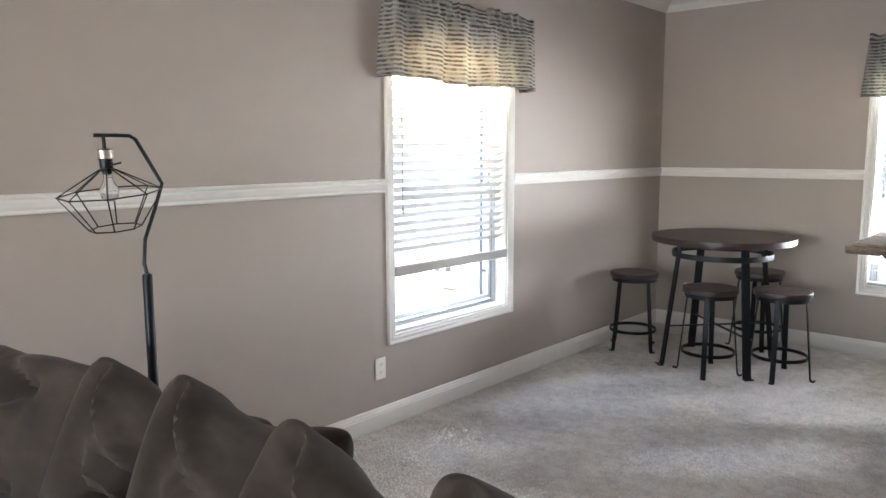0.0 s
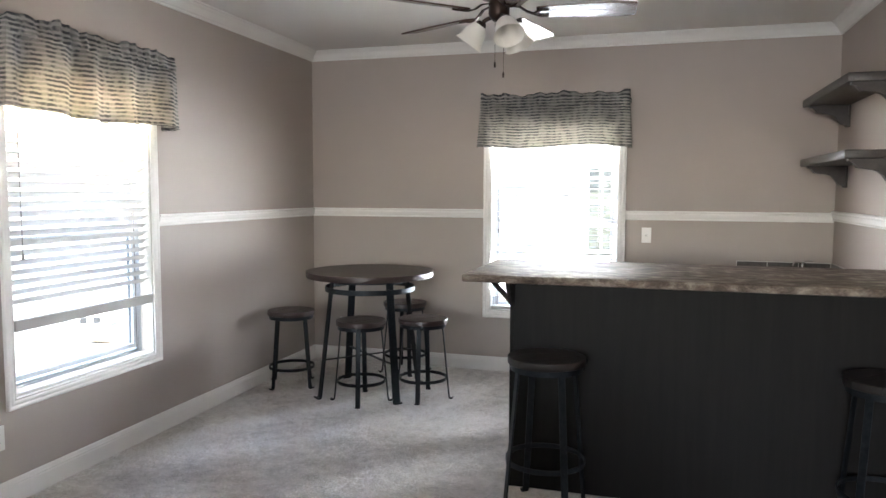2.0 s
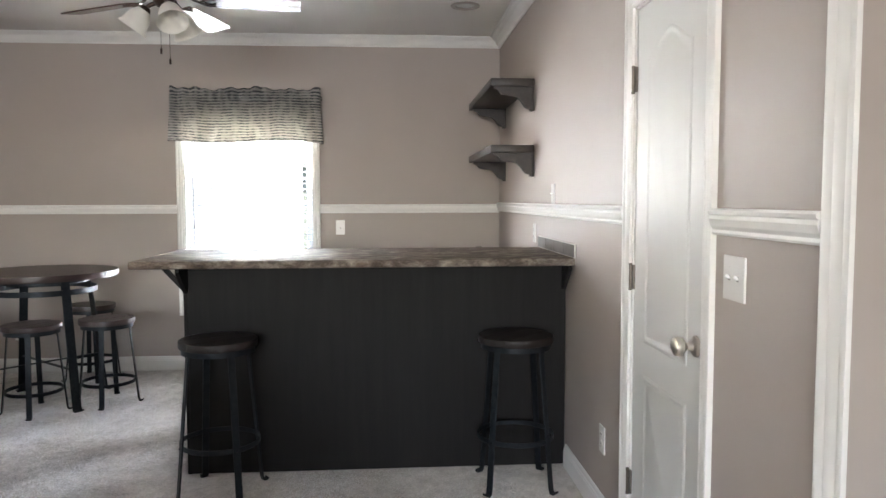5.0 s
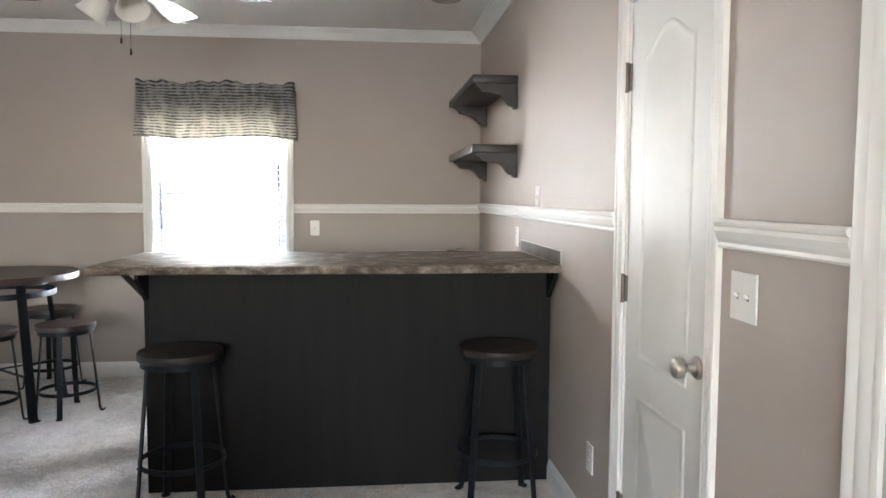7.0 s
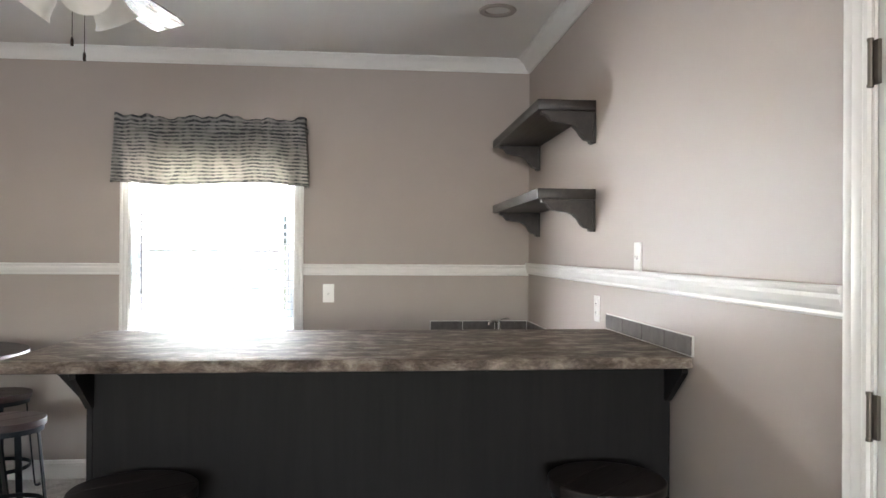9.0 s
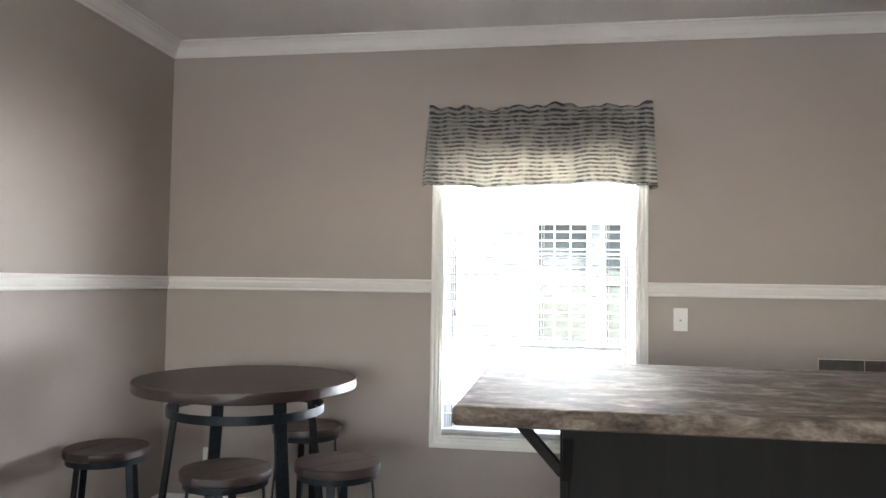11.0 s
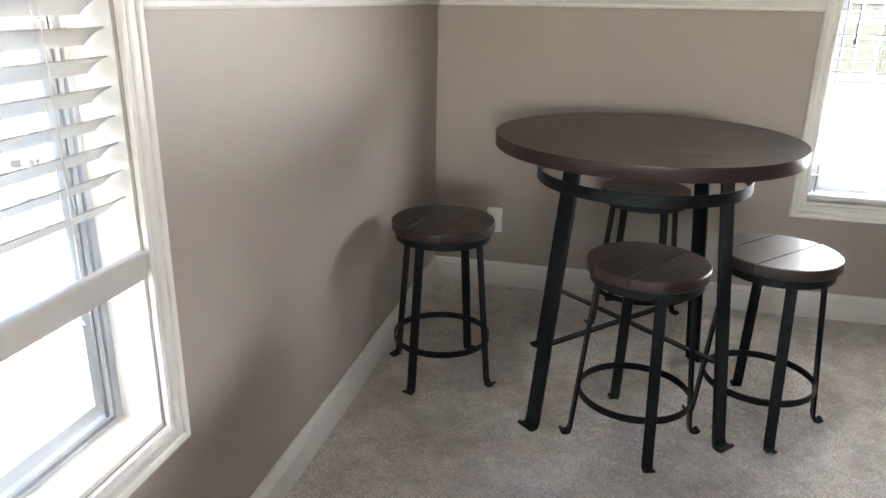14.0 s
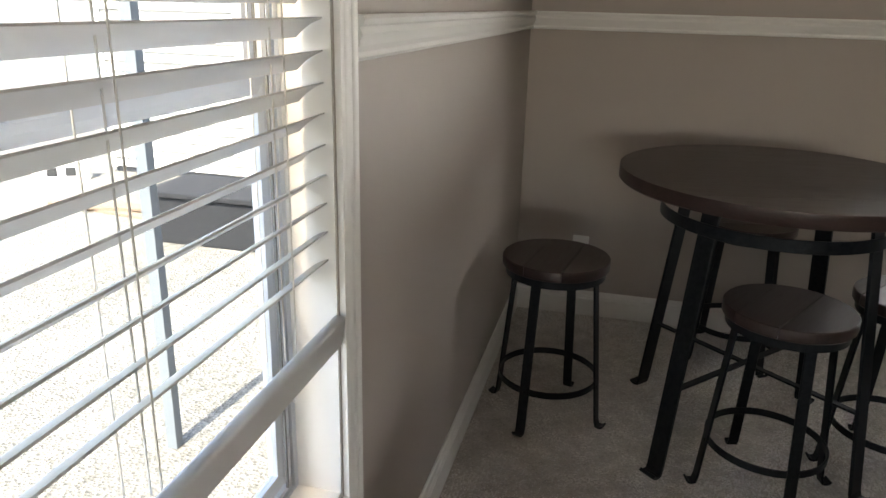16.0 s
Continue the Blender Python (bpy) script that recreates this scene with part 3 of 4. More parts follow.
# ---- valances ----
def build_valance(label, w, at, turn, seed, ztop):
    e = root("valance", label, "valance", "window valances", at, turn)
    rnd = random.Random(seed)
    deep, zbot = 0.10, 0.0
    ph = [rnd.uniform(0, 6.28) for _ in range(6)]
    nu, nv = 220, 22
    total = w + 2 * deep
    bm = bmesh.new()
    uvl = bm.loops.layers.uv.new("UVMap")
    grid = []
    for i in range(nu + 1):
        s = total * i / nu
        if s < deep:
            px, py, nx, ny = -w / 2, -s, -1.0, 0.0
        elif s > deep + w:
            px, py, nx, ny = w / 2, -(total - s), 1.0, 0.0
        else:
            px, py, nx, ny = -w / 2 + s - deep, -deep, 0.0, -1.0
        edge = min(1.0, abs(s - deep) / 0.06, abs(s - deep - w) / 0.06)
        col = []
        for j in range(nv + 1):
            q = j / nv                                        # 0 at the hem, 1 at the ruffled top
            fold = 0.8 * math.sin(s * 21 + ph[0] + 1.4 * math.sin(s * 5 + ph[1])) + 0.25 * math.sin(s * 43 + ph[2]) + 0.35 * math.sin(s * 9 + ph[3])
            amp = (0.022 + 0.014 * (1 - q)) * edge
            if q > 0.80:                                      # gathered rod pocket and header
                fold = math.sin(s * 95 + ph[4] + 2 * math.sin(s * 13)) + 0.4 * math.sin(s * 37 + ph[5])
                amp = 0.007 * (0.6 + 0.4 * edge)
            bulge = 0.010 * math.exp(-((q - 0.86) / 0.045) ** 2) - 0.006 * math.exp(-((q - 0.935) / 0.02) ** 2)
            off = fold * amp + bulge
            z = zbot + (ztop - zbot) * q + (1 - q) * 0.012 * math.sin(s * 7 + ph[5])
            if q > 0.93:
                z += 0.019 * (q - 0.93) / 0.07 * (0.5 + 0.9 * math.sin(s * 19 + ph[1]) * math.sin(s * 8 + ph[0]) + 0.25 * math.sin(s * 70))
            flare = 0.022 * (1 - q)
            col.append((bm.verts.new((px + nx * (off * edge + flare * abs(nx)) + 0.010 * (1 - q) * math.sin(s * 6 + ph[2]) * abs(ny) * edge, py + ny * off, z)), (s, q * 0.42)))
        grid.append(col)
    for i in range(nu):
        for j in range(nv):
            q = (grid[i][j], grid[i + 1][j], grid[i + 1][j + 1], grid[i][j + 1])
            f = bm.faces.new([c[0] for c in q])
            for l, c in zip(f.loops, q):
                l[uvl].uv = c[1]
    hem = sweep([c[0][0].co + Vector((0, -0.001, 0.001)) for c in grid], circ(0.0016, 5), None, (0, 0, 1))
    part("hem", hem, HEM, e, "dark stitched hem")
    cl = part("cloth", bm, CLOTH, e, "black and cream woven cloth with a gathered header", True)
    sol = cl.modifiers.new("thickness", "SOLIDIFY")
    sol.thickness = 0.0018
    rod = sweep([(-w / 2 + 0.004, -0.003, 0.345), (-w / 2 + 0.006, -deep + 0.026, 0.345), (w / 2 - 0.006, -deep + 0.026, 0.345), (w / 2 - 0.004, -0.003, 0.345)], rect(0.004, 0.02))
    part("curtain_rod", rod, PLATE, e)
    return e


build_valance("grey and cream striped gathered fabric valance above the blind", 1.16, (0, -2.555, 1.80), 90, 3, 0.412)
build_valance("blue-grey and cream striped gathered fabric valance above the blind", 1.125, (2.052, 0, 1.785), 0, 8, 0.396)


# ---- doors and opening in the east wall ----
def build_door():
    yc, w = (DY0 + DY1) / 2, DY1 - DY0
    e = tagged(root("door_1", "", "", at=(XR, yc, 0), turn=-90), kind="structure")
    part("casing", loop_trim(w, DZ, [(o * 1.25, p) for o, p in CASING], 3), TRIM, e, "white moulded casing", True)
    bm = bmesh.new()
    for s in (-1, 1):
        box(bm, (s * (w / 2 - 0.004) - 0.004, 0.001, 0.002), (s * (w / 2 - 0.004) + 0.004, 0.11, DZ - 0.008))
    box(bm, (-w / 2, 0.001, DZ - 0.008), (w / 2, 0.11, DZ - 0.001))
    box(bm, (-w / 2 + 0.008, 0.050, 0.002), (w / 2 - 0.008, 0.11, DZ - 0.008))
    part("jamb", bm, TRIM, e)
    lw = w - 0.022
    leaf = part("leaf", rbox((-lw / 2, 0.006, 0.012), (lw / 2, 0.041, DZ - 0.012), 0.002), DOORM, e, "white two-panel moulded door leaf with arched top panel")

    def outline(x0, x1, z0, z1, arch, inset):
        x0, x1, z0 = x0 + inset, x1 - inset, z0 + inset
        pts = [(x0, z0), (x1, z0)]
        n = 28
        for k in range(n + 1):
            u = 1 - k / n
            s = 0.5 - 0.5 * math.cos(2 * math.pi * u)
            pts.append((x0 + (x1 - x0) * u, z1 - inset + arch * s ** 0.85))
        return pts

    def panel(x0, x1, z0, z1, arch, name):
        bm = bmesh.new()
        steps = [(0.0, 0.006), (0.004, 0.0025), (0.010, 0.001), (0.016, 0.0035), (0.021, 0.0055), (0.030, 0.0050), (0.040, 0.0018)]
        rings = [[bm.verts.new((x, y, z)) for x, z in outline(x0, x1, z0, z1, arch, i)] for i, y in steps]
        for a, b in zip(rings, rings[1:]):
            for k in range(len(a)):
                bm.faces.new((a[k], a[(k + 1) % len(a)], b[(k + 1) % len(a)], b[k]))
        bm.faces.new(rings[-1])
        return part(name, bm, DOORM, leaf, "raised moulded panel", True)

    # local x runs towards -y of the room: hinge side is -x
    panel(-0.185, 0.185, 0.84, 1.812, 0.072, "upper_panel")
    panel(-0.185, 0.185, 0.13, 0.725, 0.0, "lower_panel")
    for z in (0.30, 1.059, 1.763):
        bm = lathe([(0, -0.045), (0.0055, -0.045), (0.0055, 0.045), (0, 0.045)], 10, None, (-w / 2 + 0.004, -0.006, z))
        for zz in (-0.046, 0.046):
            lathe([(0, -0.004), (0.0068, -0.003), (0.0068, 0.003), (0, 0.004)], 10, bm, (-w / 2 + 0.004, -0.006, z + zz))
        box(bm, (-w / 2 - 0.012, -0.003, z - 0.044), (-w / 2 + 0.002, 0.004, z + 0.044))
        box(bm, (-w / 2 + 0.006, -0.002, z - 0.044), (-w / 2 + 0.022, 0.0055, z + 0.044))
        part("hinge", bm, BRASSY, e, "aged steel butt hinge", True)
    kz, kx = 0.915, w / 2 - 0.062
    knob = part("door_knob", lathe([(0, 0.0), (0.031, 0.0), (0.031, 0.004), (0.027, 0.009), (0.013, 0.012), (0.011, 0.030), (0.016, 0.036), (0.026, 0.044), (0.0285, 0.055), (0.026, 0.066), (0.016, 0.072), (0, 0.073)], 28), NICKEL, e, "round brushed nickel knob", True)
    knob.matrix_local = pose(kx, 0.006, kz, 90, 0, 0)
    part("latch_plate", rbox((w / 2 - 0.013, 0.002, kz - 0.028), (w / 2 - 0.009, 0.010, kz + 0.028), 0.0008), NICKEL, e)
    return e


build_door()
oc, ow = (OY0 + OY1) / 2, OY1 - OY0
door2 = tagged(root("door_2", "", "", at=(XR, oc, 0), turn=-90), kind="structure")
part("casing", loop_trim(ow, OZ, [(o * 1.6, p * 1.1) for o, p in CASING], 3), TRIM, door2, "white moulded casing round an open doorway", True)


# ---- switch and socket plates ----
def build_plate(kind, label, at, turn, gangs=1):
    e = root(kind, label, "switch" if kind == "light_switch" else "outlet", "wall plates", at, turn)
    w = 0.070 + 0.046 * (gangs - 1)
    part("plate", rbox((-w / 2, -0.0065, -0.0575), (w / 2, -0.0003, 0.0575), 0.0025), PLATE, e)
    for g in range(gangs):
        x = (g - (gangs - 1) / 2) * 0.046
        if kind == "light_switch":
            part("slot", box(bmesh.new(), (x - 0.0046, -0.0069, -0.0065), (x + 0.0046, -0.0062, 0.0065)), SLOT, e)
            t = rbox((-0.0042, -0.014, -0.004), (0.0042, 0.0, 0.004), 0.001)
            part("toggle", t, PLATE, e, "toggle lever").matrix_local = pose(x, -0.006, 0, -28, 0, 0)
        else:
            for z in (-0.0195, 0.0195):
                r = part("receptacle", lathe([(0, 0.0), (0.0165, 0.0), (0.0165, 0.0015), (0, 0.0022)], 20), PLATE, e)
                r.matrix_local = pose(x, -0.0062, z, 90, 0, 0)
                bm = bmesh.new()
                for sx in (-0.006, 0.006):
                    box(bm, (x + sx - 0.001, -0.0090, z - 0.001), (x + sx + 0.001, -0.0080, z + 0.007))
                lathe([(0, 0), (0.002, 0), (0.002, 0.001), (0, 0.001)], 8, bm, (x, -0.0085, z - 0.009))
                part("socket_slots", bm, SLOT, e)
        for z in ((-0.030, 0.030) if kind == "light_switch" else (0.0,)):
            s = part("screw", lathe([(0, 0), (0.003, 0), (0.002, 0.0012), (0, 0.0014)], 8), PLATE, e)
            s.matrix_local = pose(x, -0.0062, z, 90, 0, 0)
    return e


build_plate("light_switch", "white single toggle switch plate on the wall below the chair rail", (2.758, 0, 1.12), 0)
build_plate("wall_outlet", "white duplex outlet plate above the baseboard near the window", (2.257, 0, 0.322), 0)
build_plate("wall_outlet", "white duplex outlet plate near the room corner", (0.278, 0, 0.312), 0)
build_plate("wall_outlet", "white duplex outlet plate beneath the window", (0, -3.186, 0.32), 90)
build_plate("light_switch", "white double toggle switch plate beside the panelled door", (XR, -4.045, 1.138), -90, 2)
build_plate("light_switch", "white single switch plate standing above the chair rail", (XR, -1.96, 1.365), -90)
build_plate("wall_outlet", "white outlet plate above the bar's tile splash", (XR, -1.46, 1.135), -90)
build_plate("wall_outlet", "white duplex outlet plate low beside the bar", (XR, -2.915, 0.345), -90)


# ---- stools and table ----
def flat_leg(r0, z0, r1, z1, w, t, tab):
    """A flat steel bar in the x-z plane from the seat down to the floor, its foot bent outwards and its tip curled."""
    d = Vector((r1 - r0, 0, z1 - z0)).normalized()
    pts = [Vector((r0, 0, z0)), Vector((r0, 0, z0)).lerp(Vector((r1, 0, z1)), 0.5), Vector((r1, 0, z1)) - d * 0.012]
    pts += [Vector((r1 + 0.004, 0, z1 - 0.006)), Vector((r1 + 0.012, 0, 0.006)), Vector((r1 + tab * 0.7, 0, 0.006)), Vector((r1 + tab, 0, 0.009)), Vector((r1 + tab + 0.004, 0, 0.015))]
    return sweep(pts, rect(t, w), None, (0, 1, 0))


def plank_disc(r, z0, z1, grooves, gap, rr=0.004, vee=0.0025):
    """Planks cut from a disc, with gaps across y at the given offsets."""
    out = []
    edges = [-r] + list(grooves) + [r]
    for a, b in zip(edges, edges[1:]):
        a2, b2 = a + (gap / 2 if a > -r else 0), b - (gap / 2 if b < r else 0)
        up, lo = [], []
        m = 18
        ys = [a2 + (b2 - a2) * k / m for k in range(m + 1)]
        for y in ys:
            up.append((math.sqrt(max(r * r - y * y, 0.0)), y))
        for y in ys[::-1]:
            lo.append((-math.sqrt(max(r * r - y * y, 0.0)), y))
        poly = up + lo
        clean = []
        for p in poly:
            if not clean or (Vector(p) - Vector(clean[-1])).length > 1e-4:
                clean.append(p)
        if (Vector(clean[0]) - Vector(clean[-1])).length < 1e-4:
            clean.pop()
        bm = bmesh.new()
        c = Vector((0, (a2 + b2) / 2))
        rings = []
        for z, s in ((z0, 0.004), (z0 + rr, 0.0), (z1 - rr, 0.0), (z1 - vee, 0.0006), (z1, vee * 1.4)):
            ring = []
            for p in clean:
                q = Vector(p)
                d = (q - c)
                ring.append(bm.verts.new((*(q - d.normalized() * s), z)))
            rings.append(ring)
        for p, q in zip(rings, rings[1:]):
            for k in range(len(p)):
                bm.faces.new((p[k], p[(k + 1) % len(p)], q[(k + 1) % len(p)], q[k]))
        bm.faces.new(rings[0][::-1])
        bm.faces.new(rings[-1])
        out.append(bm)
    return out


def build_stool(name, label, group, h, rs, r1, ring_z, ring_r, at, turn, seat_turn, cuts=(-0.33, 0.36)):
    e = root(name, label, "stool", group, at, turn)
    thick = 0.034
    seat = None
    for bm in plank_disc(rs, h - thick, h, (rs * cuts[0], rs * cuts[1]), 0.0016):
        if seat is None:
            seat = part("seat", bm, (BARSEAT if name == "bar_stool" else SEATW), e, "dark-stained plank seat", True)
            seat.matrix_local = pose(0, 0, 0, 0, 0, seat_turn)
        else:
            part("plank", bm, (BARSEAT if name == "bar_stool" else SEATW), seat, "", True)
    rim = lathe([(rs - 0.022, -0.004), (rs - 0.012, -0.004), (rs - 0.012, -0.030), (rs - 0.016, -0.030), (rs - 0.016, -0.008), (0, -0.008), (0, -0.004), (rs - 0.022, -0.004)], 40, None, (0, 0, h - thick + 0.0035))
    part("seat_ring", rim, STEEL, e, "", True)
    for k in range(4):
        l = part("leg", flat_leg(rs - 0.034, h - thick - 0.006, r1, 0.014, 0.032, 0.007, 0.024), STEEL, e, "flat black steel leg with a curled foot")
        l.matrix_local = pose(0, 0, 0, 0, 0, 90 * k)
        part("rivet", lathe([(0, 0), (0.006, 0), (0.005, 0.003), (0, 0.004)], 10), STEEL, l, "", True).matrix_local = pose(ring_r + 0.012, 0, ring_z, 0, 90, 0)
    part("footrest_ring", sweep(hoop(ring_r, ring_z), rect(0.006, 0.022), None, (0, 0, 1), True), STEEL, e, "round steel foot ring", True)
    return e


SR, SH = 0.172, 0.566
stools = "short stools round the high table"
build_stool("stool", "dark wood and black steel stool standing by the wall", stools, SH, SR, 0.186, 0.145, 0.164, (0.247, -0.882, 0), -18.8, 100)
build_stool("stool", "dark wood and black steel stool pushed under the table edge", stools, SH, SR, 0.186, 0.145, 0.164, (0.902, -1.115, 0), -75, 135, (-0.20, 0.50))
# same dark seat wood as the others; any paleness is window sheen
build_stool("stool", "dark wood and black steel stool facing the window", stools, SH, SR, 0.186, 0.145, 0.164, (1.285, -0.918, 0), 6.5, 42, (-0.17, 0.58))
build_stool("stool", "dark wood and black steel stool behind the table", stools, SH, SR, 0.186, 0.145, 0.164, (0.915, -0.24, 0), -60, 70)
build_stool("bar_stool", "tall dark wood and steel bar stool at the bar's open end", "bar stools", 0.712, 0.174, 0.200, 0.24, 0.176, (2.372, -2.487, 0), 35, 0)
build_stool("bar_stool", "tall dark wood and steel bar stool beside the wall", "bar stools", 0.712, 0.174, 0.200, 0.24, 0.176, (3.735, -2.495, 0), 45, 0)


def build_table():
    e = root("high_table", "round dark wood counter-height table on black steel legs", "table", at=(0.868, -0.862, 0), turn=-41.6)
    h, r = 0.878, 0.454
    top = None
    for bm in plank_disc(r, h - 0.040, h, (-0.30, -0.15, 0.0, 0.15, 0.30), 0.0005, vee=0.0007):
        if top is None:
            top = part("tabletop", bm, SEATW, e, "dark-stained plank top", True)
            top.matrix_local = pose(0, 0, 0, 0, 0, 41.6 + 12)
        else:
            part("plank", bm, SEATW, top, "", True)
    part("apron_ring", sweep(hoop(0.290, h - 0.056), rect(0.006, 0.030), None, (0, 0, 1), True), STEEL, e, "", True)
    part("hoop", sweep(hoop(0.318, h - 0.124, 64), rect(0.006, 0.036), None, (0, 0, 1), True), STEEL, e, "flat black steel hoop round the legs", True)
    for k in range(4):
        l = part("leg", flat_leg(0.292, h - 0.041, 0.392, 0.014, 0.055, 0.010, 0.030), STEEL, e, "flat black steel leg with a bent foot")
        l.matrix_local = pose(0, 0, 0, 0, 0, 90 * k)
    for k in range(2):
        b = sweep([(-0.350, 0, 0.262 + 0.008 * k), (0.350, 0, 0.262 + 0.008 * k)], rect(0.022, 0.007), None, (0, 0, 1))
        part("cross_stretcher", b, STEEL, e).matrix_local = pose(0, 0, 0, 0, 0, 90 * k)
    return e


build_table()


# ---- bar ----
BX, BY0, BY1, BT = 2.165, -2.27, -1.62, 1.06
bar = root("bar_cabinet", "dark espresso wood-grain bar front built against the wall", "bar", at=(0, 0, 0))
part("front_panel", rbox((BX, BY0, 0.004), (XR - 0.006, BY0 + 0.018, BT - 0.037), 0.0015), BARW, bar, "dark vertical-grain front panel")
part("end_panel", rbox((BX, BY0 + 0.020, 0.004), (BX + 0.018, BY1, BT - 0.037), 0.0015), BARW, bar, "dark grain end panel")
part("back_panel", rbox((BX + 0.02, BY1 - 0.018, 0.004), (XR - 0.006, BY1, BT - 0.037), 0.0015), BARW, bar)
part("corner_strip", rbox((BX - 0.003, BY0 - 0.003, 0.004), (BX + 0.016, BY0 + 0.010, BT - 0.037), 0.002), BARW, bar)


def bracket_front(x):
    bm = bmesh.new()
    pts = [(BY0 - 0.001, BT - 0.037), (BY0 - 0.145, BT - 0.037), (BY0 - 0.145, BT - 0.055), (BY0 - 0.020, BT - 0.165), (BY0 - 0.001, BT - 0.165)]
    a = [bm.verts.new((x - 0.009, y, z)) for y, z in pts]
    b = [bm.verts.new((x + 0.009, y, z)) for y, z in pts]
    for k in range(5):
        bm.faces.new((a[k], a[(k + 1) % 5], b[(k + 1) % 5], b[k]))
    bm.faces.new(a[::-1])
    bm.faces.new(b)
    return part("bracket", bm, BARW, bar, "dark triangular overhang bracket")


bracket_front(BX + 0.010)
bracket_front(XR - 0.018)
part("brace", sweep([(BX + 0.002, BY0 + 0.03, BT - 0.160), (BX - 0.105, BY0 + 0.03, BT - 0.042)], rect(0.020, 0.030), None, (0, 1, 0)), BARW, bar, "dark diagonal brace under the overhang")


def counter_slab(x0, y0, x1, y1, z1, t, r=0.006):
    return rbox((x0, y0, z1 - t), (x1, y1, z1), r, 3)


ctop = root("bar_countertop", "mottled brown-grey laminate countertop resting on the bar", "countertop")
part("slab", counter_slab(1.965, -2.438, XR - 0.003, -1.60, BT, 0.036), COUNTER, ctop, "glossy mottled laminate slab", True)
part("edge_strip", rbox((1.972, -2.4405, BT - 0.033), (XR - 0.004, -2.4375, BT - 0.005), 0.001), COUNTER, ctop, "laminate front edge strip")
part("end_strip", rbox((1.9625, -2.431, BT - 0.033), (1.9655, -1.607, BT - 0.005), 0.001), COUNTER, ctop, "laminate end edge strip")


def build_splash(label, at, turn, n, tw, th):
    e = root("tile_splash", label, "backsplash", "tile splashes", at, turn)
    part("grout_bed", box(bmesh.new(), (0, -0.006, 0), (n * tw + 0.004, -0.0005, th + 0.003)), GROUT, e, "white grout and caulk line")
    me = None
    for k in range(n):
        if me is None:
            o = part("tile", rbox((0.003, -0.0105, 0.003), (tw - 0.001, -0.0062, th), 0.0012), TILE, e)
            me = o
        else:
            o = me.copy()
            scene.collection.objects.link(o)
        o.matrix_local = pose(k * tw, 0, 0)
    return e


build_splash("taupe ceramic tile splash strip on the bar countertop", (XR, -1.60, BT + 0.001), -90, 4, 0.2095, 0.062)

# wet bar against the north wall
WX, WD, WH = 3.405, 0.60, 0.872
wet = root("wet_bar_cabinet", "dark espresso base cabinet standing behind the bar", "cabinet")
part("body", rbox((WX, -WD + 0.03, 0.10), (XR - 0.004, -0.004, WH - 0.037), 0.002), BARW, wet)
part("plinth", rbox((WX + 0.01, -WD + 0.09, 0.002), (XR - 0.004, -0.01, 0.099), 0.002), BARW, wet)
for k in range(2):
    d = part("door", rbox((WX + 0.006 + k * 0.307, -WD + 0.010, 0.115), (WX + 0.304 + k * 0.307, -WD + 0.0285, WH - 0.048), 0.003), BARW, wet)
    part("handle", sweep([(WX + (0.27 if k == 0 else 0.345), -WD + 0.009, 0.66), (WX + (0.27 if k == 0 else 0.345), -WD - 0.012, 0.665), (WX + (0.27 if k == 0 else 0.345), -WD - 0.012, 0.755), (WX + (0.27 if k == 0 else 0.345), -WD + 0.009, 0.76)], circ(0.004, 8)), NICKEL, d)
wtop = root("wet_bar_countertop", "mottled laminate countertop over the base cabinet", "countertop")
part("slab", counter_slab(WX - 0.012, -WD - 0.01, XR - 0.003, -0.003, WH, 0.036), COUNTER, wtop, "", True)
sink = root("bar_sink", "small round stainless bar sink in the countertop", "sink", at=(3.72, -0.32, WH))
part("rim", lathe([(0.15, 0.0005), (0.185, 0.0005), (0.185, 0.003), (0.17, 0.005), (0.152, 0.002), (0.15, 0.0005)], 32), CHROME, sink, "", True)
part("bowl", lathe([(0.15, 0.002), (0.146, 0.0012), (0.12, 0.0009), (0, 0.0007)], 32), CHROME, sink, "", True)
build_splash("taupe ceramic tile splash strip along the wet bar", (WX - 0.008, 0, WH + 0.001), 0, 3, 0.2065, 0.070)
build_splash("taupe ceramic tile splash strip on the wet bar's side wall", (XR, -0.014, WH + 0.001), -90, 3, 0.196, 0.070)
tap = root("bar_faucet", "chrome bar faucet behind the round sink", "faucet", at=(3.82, -0.11, WH))
part("body", lathe([(0.0, 0.0005), (0.026, 0.0005), (0.026, 0.008), (0.016, 0.014), (0.013, 0.060), (0.016, 0.066), (0.016, 0.082), (0, 0.088)], 20), CHROME, tap, "", True)
part("spout", sweep([(0, 0, 0.07), (-0.03, -0.03, 0.085), (-0.06, -0.07, 0.088), (-0.075, -0.09, 0.080), (-0.078, -0.094, 0.066)], circ(0.007, 10)), CHROME, tap, "", True)
part("lever", sweep([(0, 0, 0.086), (0.02, -0.005, 0.096), (0.06, -0.02, 0.100)], circ(0.004, 8)), CHROME, tap, "", True)


